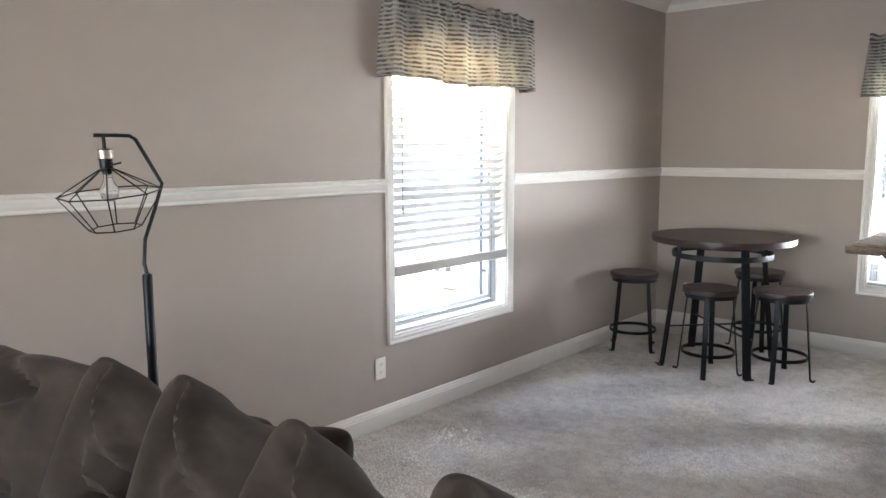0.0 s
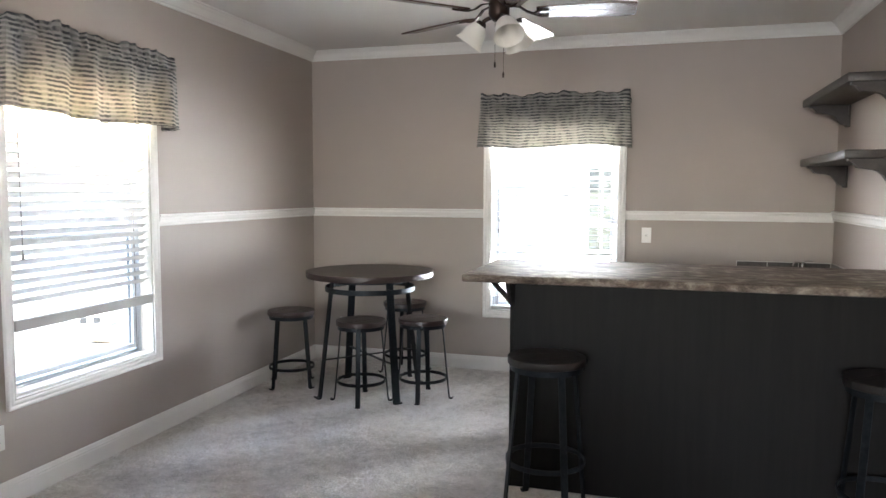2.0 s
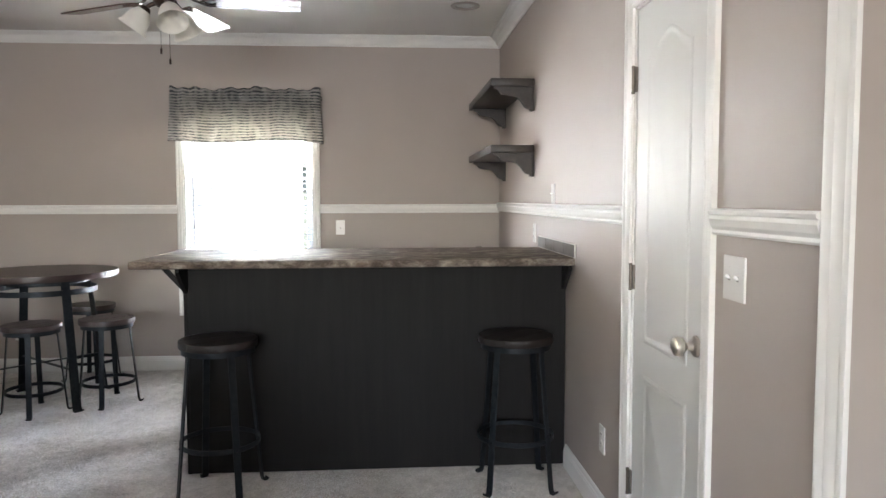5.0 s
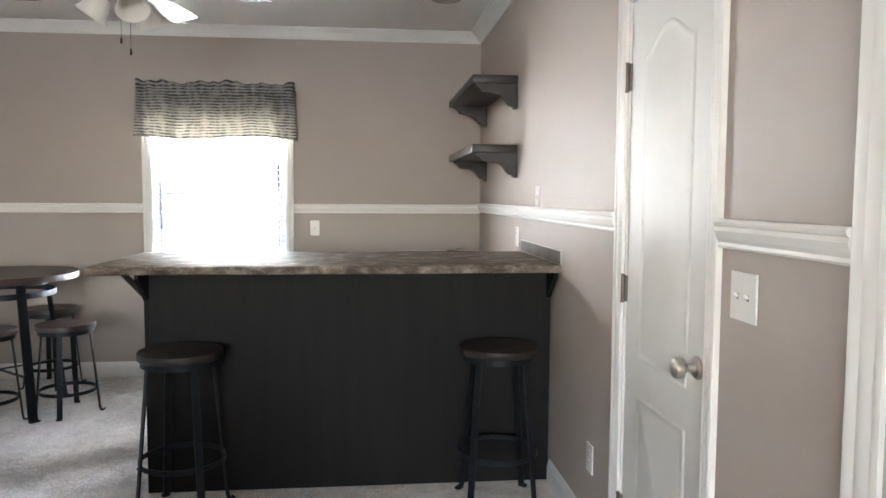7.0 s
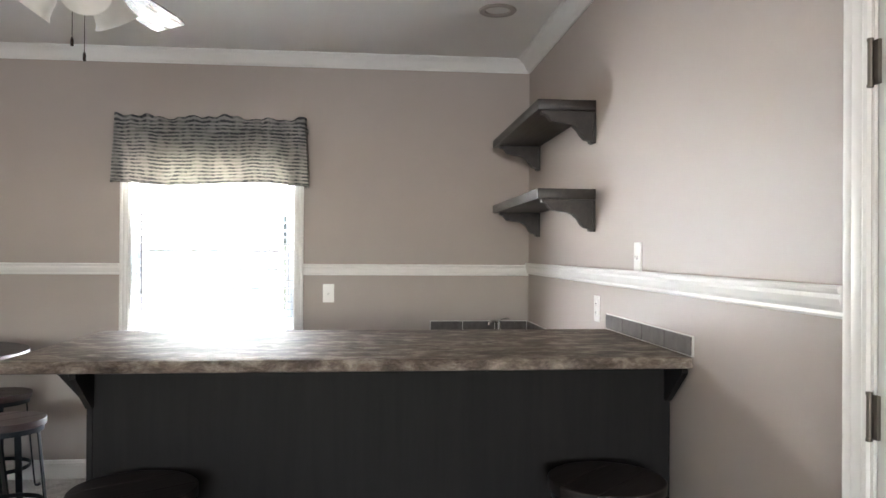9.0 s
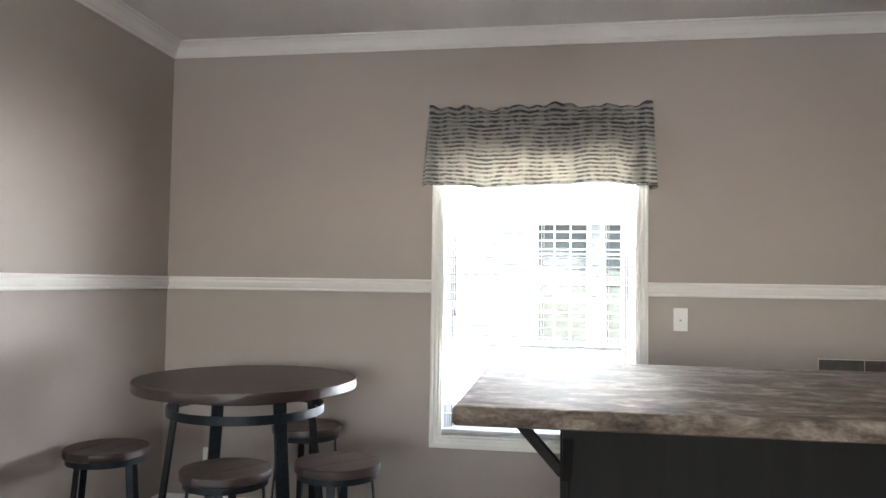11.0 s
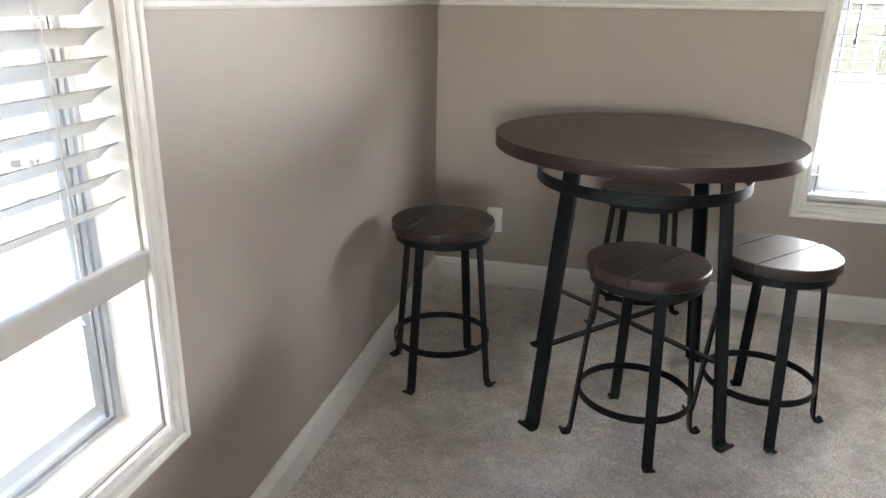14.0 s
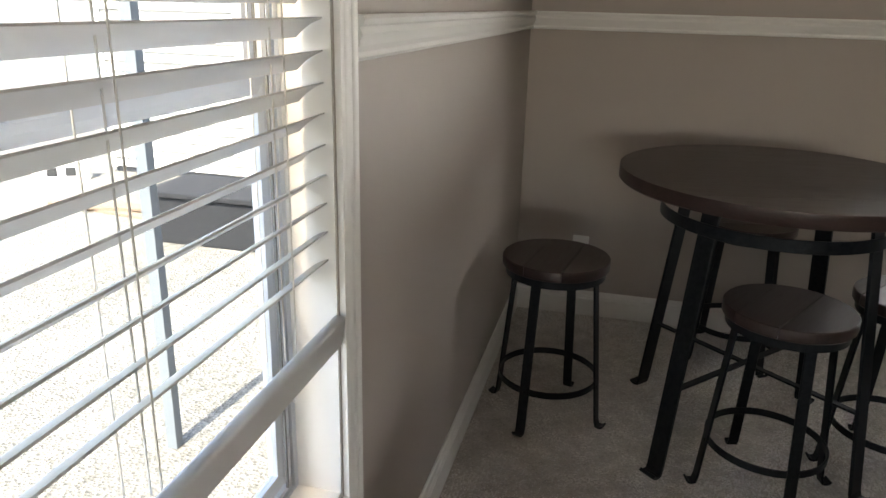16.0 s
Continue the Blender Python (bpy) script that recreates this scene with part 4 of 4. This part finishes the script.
# ---- shelves on the east wall ----
def corbel(depth, height, t):
    front = ((0.0, 0.0), (0.02, 0.10), (0.10, 0.14), (0.14, 0.22), (0.19, 0.33), (0.34, 0.37), (0.50, 0.40), (0.60, 0.47), (0.68, 0.60), (0.75, 0.78), (0.81, 0.88), (0.90, 0.92), (0.91, 1.0), (1.0, 1.0))
    pts = [(0, 0)] + [(-depth * (1 - u), -height * v) for u, v in front]
    bm = bmesh.new()
    a = [bm.verts.new((x, -t / 2, z)) for x, z in pts]
    b = [bm.verts.new((x, t / 2, z)) for x, z in pts]
    m = len(pts)
    for k in range(m):
        bm.faces.new((a[k], a[(k + 1) % m], b[(k + 1) % m], b[k]))
    bm.faces.new(a[::-1])
    bm.faces.new(b)
    return bm


def build_shelf(label, z):
    e = root("wall_shelf", label, "shelf", "wall shelves", (XR, 0, z))
    part("board", rbox((-0.268, -1.43, -0.048), (-0.001, -0.20, 0), 0.004), SHELFW, e, "dark stained board", True)
    for y in (-1.395, -0.300):
        part("bracket", corbel(0.245, 0.142, 0.042), SHELFW, e, "curved wooden corbel bracket").matrix_local = pose(-0.001, y, -0.0485)
        part("back_plate", rbox((-0.014, y - 0.030, -0.192), (-0.0012, y + 0.030, -0.0485), 0.002), SHELFW, e)
    return e


build_shelf("dark wood wall shelf on curved brackets, upper of two", 2.067)
build_shelf("dark wood wall shelf on curved brackets, lower of two", 1.669)


# ---- ceiling fan and recessed light ----
def build_fan():
    e = root("ceiling_fan", "dark bronze five-blade ceiling fan with three frosted glass lights", "ceiling fan", at=(2.055, -2.09, 0))
    part("canopy", lathe([(0, ZC), (0.065, ZC), (0.065, ZC - 0.012), (0.05, ZC - 0.035), (0.018, ZC - 0.048), (0.014, ZC - 0.11), (0, ZC - 0.11)], 28), BRONZE, e, "", True)
    part("motor_housing", lathe([(0, 2.51), (0.05, 2.51), (0.085, 2.495), (0.112, 2.47), (0.118, 2.44), (0.112, 2.41), (0.09, 2.395), (0.06, 2.385), (0, 2.385)], 36), BRONZE, e, "rounded dark bronze motor housing", True)
    part("switch_housing", lathe([(0, 2.385), (0.045, 2.385), (0.052, 2.375), (0.052, 2.315), (0.045, 2.300), (0.030, 2.285), (0, 2.28)], 28), BRONZE, e, "", True)
    for k in range(5):
        a = 7 + 72 * k
        bm = bmesh.new()
        n = 12
        lo, hi = [], []
        for i in range(n + 1):
            u = i / n
            x = 0.185 + 0.475 * u
            wd = 0.056 + 0.014 * min(1, u * 1.6)
            if u > 0.95:
                wd *= 0.86
            if i == 0:
                wd *= 0.8
            lo.append((x, -wd))
            hi.append((x, wd))
        pl = lo + hi[::-1]
        t0 = [bm.verts.new((x, y, 0.0035)) for x, y in pl]
        t1 = [bm.verts.new((x, y, -0.0035)) for x, y in pl]
        bm.faces.new(t0)
        bm.faces.new(t1[::-1])
        for i in range(len(pl)):
            bm.faces.new((t0[i], t1[i], t1[(i + 1) % len(pl)], t0[(i + 1) % len(pl)]))
        b = part("blade", bm, BLADEW, e, "reddish-brown wooden blade")
        b.matrix_local = pose(0, 0, 2.323, 0, 0, a) @ pose(0, 0, 0, -12, 0, 0)
        ir = sweep([(0.05, 0, 0.038), (0.10, 0, 0.030), (0.135, 0, 0.004), (0.165, 0, -0.007), (0.19, 0, -0.007)], rect(0.006, 0.022), None, (0, 1, 0))
        for s in (-1, 1):
            sweep([(0.165, 0, -0.008), (0.19, s * 0.022, -0.008), (0.215, s * 0.036, -0.0075), (0.245, s * 0.030, -0.007)], rect(0.005, 0.012), ir, (0, 0, 1))
        part("blade_iron", ir, BRONZE, b, "scrolled bronze blade iron")
    for k, a in enumerate((180, 300, 60)):
        arm = part("light_arm", sweep([(0.03, 0, 2.305), (0.055, 0, 2.298), (0.075, 0, 2.288), (0.088, 0, 2.272)], circ(0.011, 10)), BRONZE, e, "", True)
        arm.matrix_local = pose(0, 0, 0, 0, 0, a)
        sh = bmesh.new()
        lathe([(0.022, 0.0), (0.030, -0.010), (0.046, -0.030), (0.056, -0.055), (0.060, -0.080), (0.066, -0.102), (0.076, -0.118), (0.073, -0.118), (0.063, -0.100), (0.057, -0.080), (0.053, -0.055), (0.043, -0.030), (0.027, -0.011), (0.022, 0.0)], 32, sh)
        s = part("glass_shade", sh, FROST, arm, "frosted white bell glass shade", True)
        s.matrix_local = pose(0.088, 0, 2.276, 0, -36, 0)
        part("shade_holder", lathe([(0, 0.012), (0.020, 0.010), (0.026, 0.0), (0.031, -0.010), (0.024, -0.004), (0, -0.002)], 20), BRONZE, arm, "", True).matrix_local = pose(0.088, 0, 2.276, 0, -36, 0)
    for x, y, z in ((-0.021, 0.009, 2.069), (0.028, -0.015, 2.014)):
        part("pull_chain", sweep([(x, y, 2.29), (x, y, z + 0.02)], circ(0.0012, 5)), BRONZE, e)
        part("chain_fob", lathe([(0, -0.010), (0.005, -0.008), (0.0055, 0.010), (0.003, 0.020), (0, 0.022)], 10, None, (x, y, z)), BRONZE, e, "small bronze fob", True)
    return e


build_fan()
can = root("recessed_light", "round recessed downlight with satin trim, switched off", "downlight", at=(3.655, -0.974, ZC))
part("trim_ring", lathe([(0.060, -0.001), (0.094, -0.001), (0.097, -0.005), (0.090, -0.012), (0.066, -0.010), (0.060, -0.001)], 40), CANRING, can, "satin nickel trim ring", True)
part("lamp_face", lathe([(0, -0.0025), (0.045, -0.003), (0.0615, -0.0015), (0.06, -0.0008), (0, -0.0008)], 36), PLATE, can, "", True)


# ---- sofa ----
def soft_slab(x0, x1, y0, y1, z0, z1, seed, puff=0.03, wr=0.012, sag=0.0, lean=0.0, peak=0.0):
    """A stuffed cushion: a bulged box with creases, upright along z."""
    rnd = random.Random(seed)
    off = Vector((rnd.uniform(0, 50), rnd.uniform(0, 50), rnd.uniform(0, 50)))
    bm = bmesh.new()
    w, d, h = x1 - x0, y1 - y0, z1 - z0
    bmesh.ops.create_cube(bm, size=2.0)
    bmesh.ops.subdivide_edges(bm, edges=bm.edges[:], cuts=25, use_grid_fill=True)
    for v in bm.verts:
        p = v.co.copy()
        e = [abs(c) for c in p]
        q = Vector((math.copysign(1 - (1 - abs(c)) ** 1.0, c) for c in p))
        k = 6.0
        nrm = (e[0] ** k + e[1] ** k + e[2] ** k) ** (1 / k)
        q = q / max(nrm, 1e-6)
        bul = (1 - q.x ** 2) * (1 - q.z ** 2)
        loc = Vector((x0 + w * (q.x + 1) / 2, y0 + d * (q.y + 1) / 2, z0 + h * (q.z + 1) / 2))
        loc.y += math.copysign(puff * bul, q.y)
        loc.z += -sag * (1 + q.x) / 2 * (1 + q.z) / 2
        top = max(0.0, q.z)
        loc.z += peak * top * math.exp(-((q.x + 0.55) / 0.35) ** 2) - peak * 0.7 * top * math.exp(-((q.x - 0.75) / 0.5) ** 2)
        loc.y += lean * (q.z + 1) / 2
        n1 = noise.noise(off + Vector((loc.x * 5 + loc.z * 2, loc.y * 4, loc.z * 2.5)))
        n2 = noise.noise(off * 2 + Vector((loc.x * 3 + loc.z * 9, loc.y * 5, loc.z * 4 - loc.x * 7)))
        crease = (1 - min(1.0, abs(n2) * 2.2)) ** 3
        loc += q.normalized() * (n1 * wr - crease * wr * 0.9)
        v.co = loc
    return bm


def soft_pillow(w, h, d, seed, sag=0.04, n=44):
    """A knife-edged pillow with pulled corners and long diagonal creases; its upper corner is the origin."""
    rnd = random.Random(seed)
    creases = [(rnd.uniform(0.15, 0.75), rnd.uniform(-0.2, 0.85), rnd.uniform(165, 205), rnd.uniform(0.08, 0.13), rnd.uniform(0.9, 1.5), rnd.uniform(0.08, 0.12)) for _ in range(4)]
    creases += [(-0.85, 0.90, rnd.uniform(-75, -55), 0.13, 1.2, 0.075), (-0.75, 0.85, rnd.uniform(-40, -20), 0.11, 1.3, 0.085)]
    shift = Vector((rnd.uniform(0, 40), rnd.uniform(0, 40), 0))
    bm = bmesh.new()
    for side in (-1, 1):
        grid = []
        for i in range(n + 1):
            row = []
            for j in range(n + 1):
                u, v = -math.cos(math.pi * i / n), -math.cos(math.pi * j / n)
                k = (abs(u) ** 9 + abs(v) ** 9) ** (1 / 9) / max(abs(u), abs(v), 1e-6)
                x = u / k * (1 - 0.05 * (1 - v * v))
                z = v / k * (1 - 0.07 * (1 - u * u))
                t = ((1 - u * u) * (1 - v * v)) ** 0.42
                y = d / 2 * t
                for cx, cz, ang, wid, length, deep in creases:
                    ca, sa = math.cos(radians(ang)), math.sin(radians(ang))
                    al, ac = (u - cx) * ca + (v - cz) * sa, -(u - cx) * sa + (v - cz) * ca
                    ac += 0.06 * math.sin(al * 4 + cx * 9)
                    fade = max(0.0, 1 - max(0.0, al) / length) * (1 if al > 0 else math.exp(-(al / 0.1) ** 2))
                    y -= deep * fade * t * (math.exp(-(ac / wid) ** 2) - 0.6 * math.exp(-((ac - 1.9 * wid) / wid) ** 2))
                y += 0.012 * t * noise.noise(shift + Vector((u * 1.6, v * 1.6, side * 3)))
                up = math.exp(-((v - 1) / 0.7) ** 2)
                lift = up * (0.016 * math.exp(-((u + 0.85) / 0.3) ** 2) - sag * math.exp(-((u - 0.1) / 0.5) ** 2))
                row.append(bm.verts.new(((x + 1) * w / 2, side * y, (z - 1) * h / 2 + lift)))
            grid.append(row)
        for i in range(n):
            for j in range(n):
                bm.faces.new((grid[i][j], grid[i + 1][j], grid[i + 1][j + 1], grid[i][j + 1]))
    bmesh.ops.remove_doubles(bm, verts=bm.verts[:], dist=0.0006)
    return bm


def build_sofa():
    e = root("sofa", "brown microsuede sofa with plump loose back pillows", "sofa")
    x0, x1 = -0.0 + 0.06, 2.42
    part("base", rbox((x0 + 0.02, -5.72, 0.05), (x1, -4.80, 0.27), 0.03, 3), SUEDE, e, "", True)
    part("back_frame", soft_slab(x0 + 0.02, x1, -4.97, -4.78, 0.10, 0.64, 11, 0.02, 0.010), SUEDE, e, "", True)
    for k, (a, b) in enumerate(((x0, x0 + 0.24), (x1 - 0.02, x1 + 0.22))):
        part("arm", soft_slab(a, b, -5.74, -4.80, 0.04, 0.62, 20 + k, 0.01, 0.008), SUEDE, e, "padded arm", True)
    for k in range(3):
        w = (x1 - x0 - 0.28) / 3
        part("seat_cushion", soft_slab(x0 + 0.25 + k * w, x0 + 0.25 + (k + 1) * w - 0.008, -5.70, -5.08, 0.27, 0.47, 30 + k, 0.0, 0.010), SUEDE, e, "soft seat cushion", True)
    for k, (px, py, pz, yaw, roll) in enumerate(((0.22, -5.01, 0.857, 4, -5), (0.84, -4.96, 0.935, 14, 6), (1.185, -4.935, 0.952, 18, 6), (1.60, -4.935, 0.963, 5, 12), (1.965, -4.91, 0.95, 18, 4))):
        pl = part("back_pillow", soft_pillow((0.70, 0.62, 0.50, 0.66, 0.60)[k], 0.60, 0.27, 40 + k, 0.03 if k else -0.02), SUEDE, e, "creased plump back pillow", True)
        pl.matrix_local = pose(px, py, pz, -20, roll, yaw)
    for x in (x0 + 0.08, x1 + 0.1):
        for y in (-5.66, -4.88):
            part("foot", lathe([(0, 0.001), (0.022, 0.001), (0.028, 0.052), (0, 0.052)], 14, None, (x, y, 0)), STEEL, e)
    return e


build_sofa()


# ---- floor lamp ----
def build_lamp():
    e = root("floor_lamp", "black metal floor lamp with open geometric wire cage shade", "floor lamp", at=(0.345, -4.57, 0))
    part("base", lathe([(0, 0.001), (0.13, 0.001), (0.13, 0.010), (0.12, 0.016), (0.02, 0.022), (0.014, 0.03), (0, 0.03)], 36), STEEL, e, "", True)
    part("pole", lathe([(0, 0.02), (0.0165, 0.02), (0.0165, 1.03), (0.012, 1.036), (0, 1.036)], 16), STEEL, e, "thick black lower pole", True)
    part("rod", sweep([(0, 0, 1.03), (-0.012, -0.002, 1.07), (-0.024, 0.012, 1.15), (-0.03, 0.055, 1.25), (-0.036, 0.088, 1.335), (-0.055, 0.05, 1.42), (-0.073, 0.022, 1.485), (-0.080, 0.005, 1.497), (-0.095, -0.03, 1.498), (-0.125, -0.095, 1.498)], circ(0.0065, 10)), STEEL, e, "thin bent upper rod", True)
    sx, sy = -0.112, -0.064
    tilt = pose(sx, sy, 1.40, 3, 0, 0)
    sock = part("socket", lathe([(0, 0.098), (0.006, 0.096), (0.006, 0.055), (0.024, 0.052), (0.024, 0.020), (0.021, 0.018), (0.021, -0.010), (0.016, -0.012), (0.016, -0.030), (0, -0.032)], 20), STEEL, e, "black lamp socket", True)
    sock.matrix_local = tilt
    part("socket_collar", lathe([(0.0242, 0.050), (0.0252, 0.050), (0.0252, 0.022), (0.0242, 0.022)], 20), NICKEL, sock, "", True)
    part("switch_key", sweep([(0.014, 0.006, -0.002), (0.045, 0.030, 0.006)], circ(0.003, 6)), STEEL, sock)
    bulb = part("bulb", lathe([(0.0, -0.030), (0.013, -0.032), (0.015, -0.048), (0.027, -0.072), (0.031, -0.090), (0.027, -0.110), (0.014, -0.121), (0, -0.123)], 20), BULB, e, "clear glass bulb, unlit", True)
    bulb.matrix_local = tilt
    cage = part("cage_shade", sweep([(0.024 * math.cos(q * math.pi / 4), 0.024 * math.sin(q * math.pi / 4), 0) for q in range(8)], circ(0.003, 6), None, (0, 0, 1), True), STEEL, e, "open wire cage shade")
    cage.matrix_local = pose(sx, sy, 1.385, 6.5, 0, 18)
    R, r = 0.165, 0.083
    for rad, z in ((R, -0.080), (r, -0.200)):
        pts = [(rad * math.cos(q * math.pi / 4), rad * math.sin(q * math.pi / 4), z) for q in range(8)]
        bm = sweep(pts, circ(0.0026, 6), None, (0, 0, 1), True)
        part("wire_ring", bm, STEEL, cage)
    for q in range(8):
        c, s = math.cos(q * math.pi / 4), math.sin(q * math.pi / 4)
        part("wire", sweep([(0.024 * c, 0.024 * s, 0), (R * c, R * s, -0.080), (r * c, r * s, -0.200)], circ(0.0025, 6)), STEEL, cage)
    return e


build_lamp()

# ---- outside ----
GZ = -0.75
bm = bmesh.new()
box(bm, (-400, -400, GZ - 0.2), (400, 400, GZ))
tagged(finish("ground", bm, GRAVEL), kind="structure")
bm = bmesh.new()
box(bm, (-WT, YS - WT, GZ), (5.8, WT, -0.2))
tagged(finish("wall_foundation", bm, SKIRT), kind="structure")


def build_house():
    # east end is unseen; the wall runs long so its siding bounces light indoors
    y, x0, x1 = 4.5, -5.7, 16.0
    e = root("neighbour_house", "cream vinyl-sided neighbouring house with grilled white windows", "house")
    part("wall", box(bmesh.new(), (x0 + 0.012, y + 0.012, GZ + 0.08), (x1, y + 6, 2.2)), SIDING, e)
    part("foundation", box(bmesh.new(), (x0 + 0.03, y + 0.03, GZ), (x1, y + 5.9, GZ + 0.10)), SKIRT, e, "dark grey skirting")
    part("skirting_boards", box(bmesh.new(), (0.6, y - 0.08, GZ), (x1, y - 0.034, -0.10)), DIRTM, e, "weathered brown skirting boards")
    bm = bmesh.new()                         # lapped siding boards
    z = GZ + 0.08
    while z < 2.05:
        t = 0.115
        v = [bm.verts.new(p) for p in ((x0, y - 0.034, z), (x1, y - 0.034, z), (x1, y + 0.004, z + t), (x0, y + 0.004, z + t), (x0, y + 0.012, z), (x1, y + 0.012, z))]
        bm.faces.new(v[:4])
        bm.faces.new((v[0], v[4], v[5], v[1]))
        v2 = [bm.verts.new(p) for p in ((x0 - 0.014, y, z), (x0 + 0.004, y, z + t), (x0 + 0.004, y + 6, z + t), (x0 - 0.014, y + 6, z))]
        bm.faces.new(v2)
        z += t
    tagged(part("siding_boards", bm, SIDING, e), kind="stuff")
    part("corner_post", box(bmesh.new(), (x0 - 0.03, y - 0.03, GZ + 0.06), (x0 + 0.08, y + 0.08, 2.06)), TRIM, e)
    part("soffit", box(bmesh.new(), (x0 - 0.35, y - 0.40, 2.06), (x1 + 0.3, y + 6.4, 2.10)), TRIM, e, "white soffit")
    part("fascia", box(bmesh.new(), (x0 - 0.37, y - 0.44, 2.06), (x1 + 0.32, y - 0.41, 2.24)), TRIM, e)
    part("gutter", sweep([(x0 - 0.37, y - 0.50, 2.18), (x1 + 0.32, y - 0.50, 2.18)], rect(0.10, 0.11, 0.01), None, (0, 0, 1)), TRIM, e)
    bm = bmesh.new()
    v = [bm.verts.new(p) for p in ((x0 - 0.4, y - 0.5, 2.25), (x1 + 0.4, y - 0.5, 2.25), (x1 + 0.4, y + 3, 3.5), (x0 - 0.4, y + 3, 3.5), (x1 + 0.4, y + 6.5, 2.25), (x0 - 0.4, y + 6.5, 2.25))]
    bm.faces.new(v[:4])
    bm.faces.new((v[3], v[2], v[4], v[5]))
    bm.faces.new((v[0], v[3], v[5]))
    bm.faces.new((v[1], v[4], v[2]))
    bm.faces.new((v[0], v[5], v[4], v[1]))
    part("roof", bm, SHINGLE, e, "grey shingle roof")
    for xc in (2.20, 2.93, -2.2, 6.5):
        w, h, z0 = 0.53, 1.30, 0.65
        wo = part("window", loop_trim(w, h, [(0.0, 0.0), (0.0, 0.030), (0.05, 0.034), (0.05, 0.0)]), TRIM, e, "white grilled double-hung window")
        wo.matrix_local = pose(xc, y - 0.030, z0)
        part("pane", box(bmesh.new(), (-w / 2, -0.012, 0), (w / 2, -0.006, h)), SCREENG, wo)
        bm = bmesh.new()
        for k in (1, 2):
            box(bm, (-w / 2 + k * w / 3 - 0.009, -0.020, 0), (-w / 2 + k * w / 3 + 0.009, -0.0125, h))
        for k in (1, 3):
            box(bm, (-w / 2, -0.0195, h * k / 4 - 0.009), (w / 2, -0.013, h * k / 4 + 0.009))
        box(bm, (-w / 2, -0.026, h / 2 - 0.022), (w / 2, -0.0125, h / 2 + 0.022))
        part("grille", bm, TRIM, wo)
    return e


build_house()
post = root("porch_post", "weathered grey wooden post standing in the gravel", "post", at=(-1.545, -0.47, GZ))
part("shaft", rbox((-0.027, -0.027, 0), (0.027, 0.027, 3.2), 0.003), POSTM, post)
crate = root("storage_box", "dark grey storage box beside the neighbouring house", "box", at=(-2.95, 2.55, GZ))
part("body", rbox((-0.62, -0.32, 0), (0.62, 0.32, 0.42), 0.012), BOXM, crate)
part("lid", rbox((-0.65, -0.35, 0.42), (0.65, 0.35, 0.47), 0.012), BOXM, crate)
plk = root("board_pile", "small pile of weathered brown boards on gravel", "boards", at=(-4.6, 2.9, GZ))
for k in range(4):
    part("board", rbox((-0.7 + 0.1 * k, -0.05, 0.0), (0.6 + 0.08 * k, 0.05, 0.03), 0.003), DIRTM, plk).matrix_local = pose(0, 0.11 * (k % 3), 0.031 * (k // 3), 0, 0, 6 * k - 8)
blk = root("concrete_block", "pale hollow concrete block lying on the gravel", "block", at=(-5.95, 3.95, GZ))
blk.matrix_world = pose(-5.95, 3.95, GZ, 0, 0, 30)
part("body", rbox((-0.32, -0.10, 0.001), (0.30, 0.10, 0.20), 0.006), GROUT, blk)
for x in (-0.10, 0.10):
    part("hole", box(bmesh.new(), (x - 0.055, -0.104, 0.05), (x + 0.055, -0.099, 0.15)), SLOT, blk)
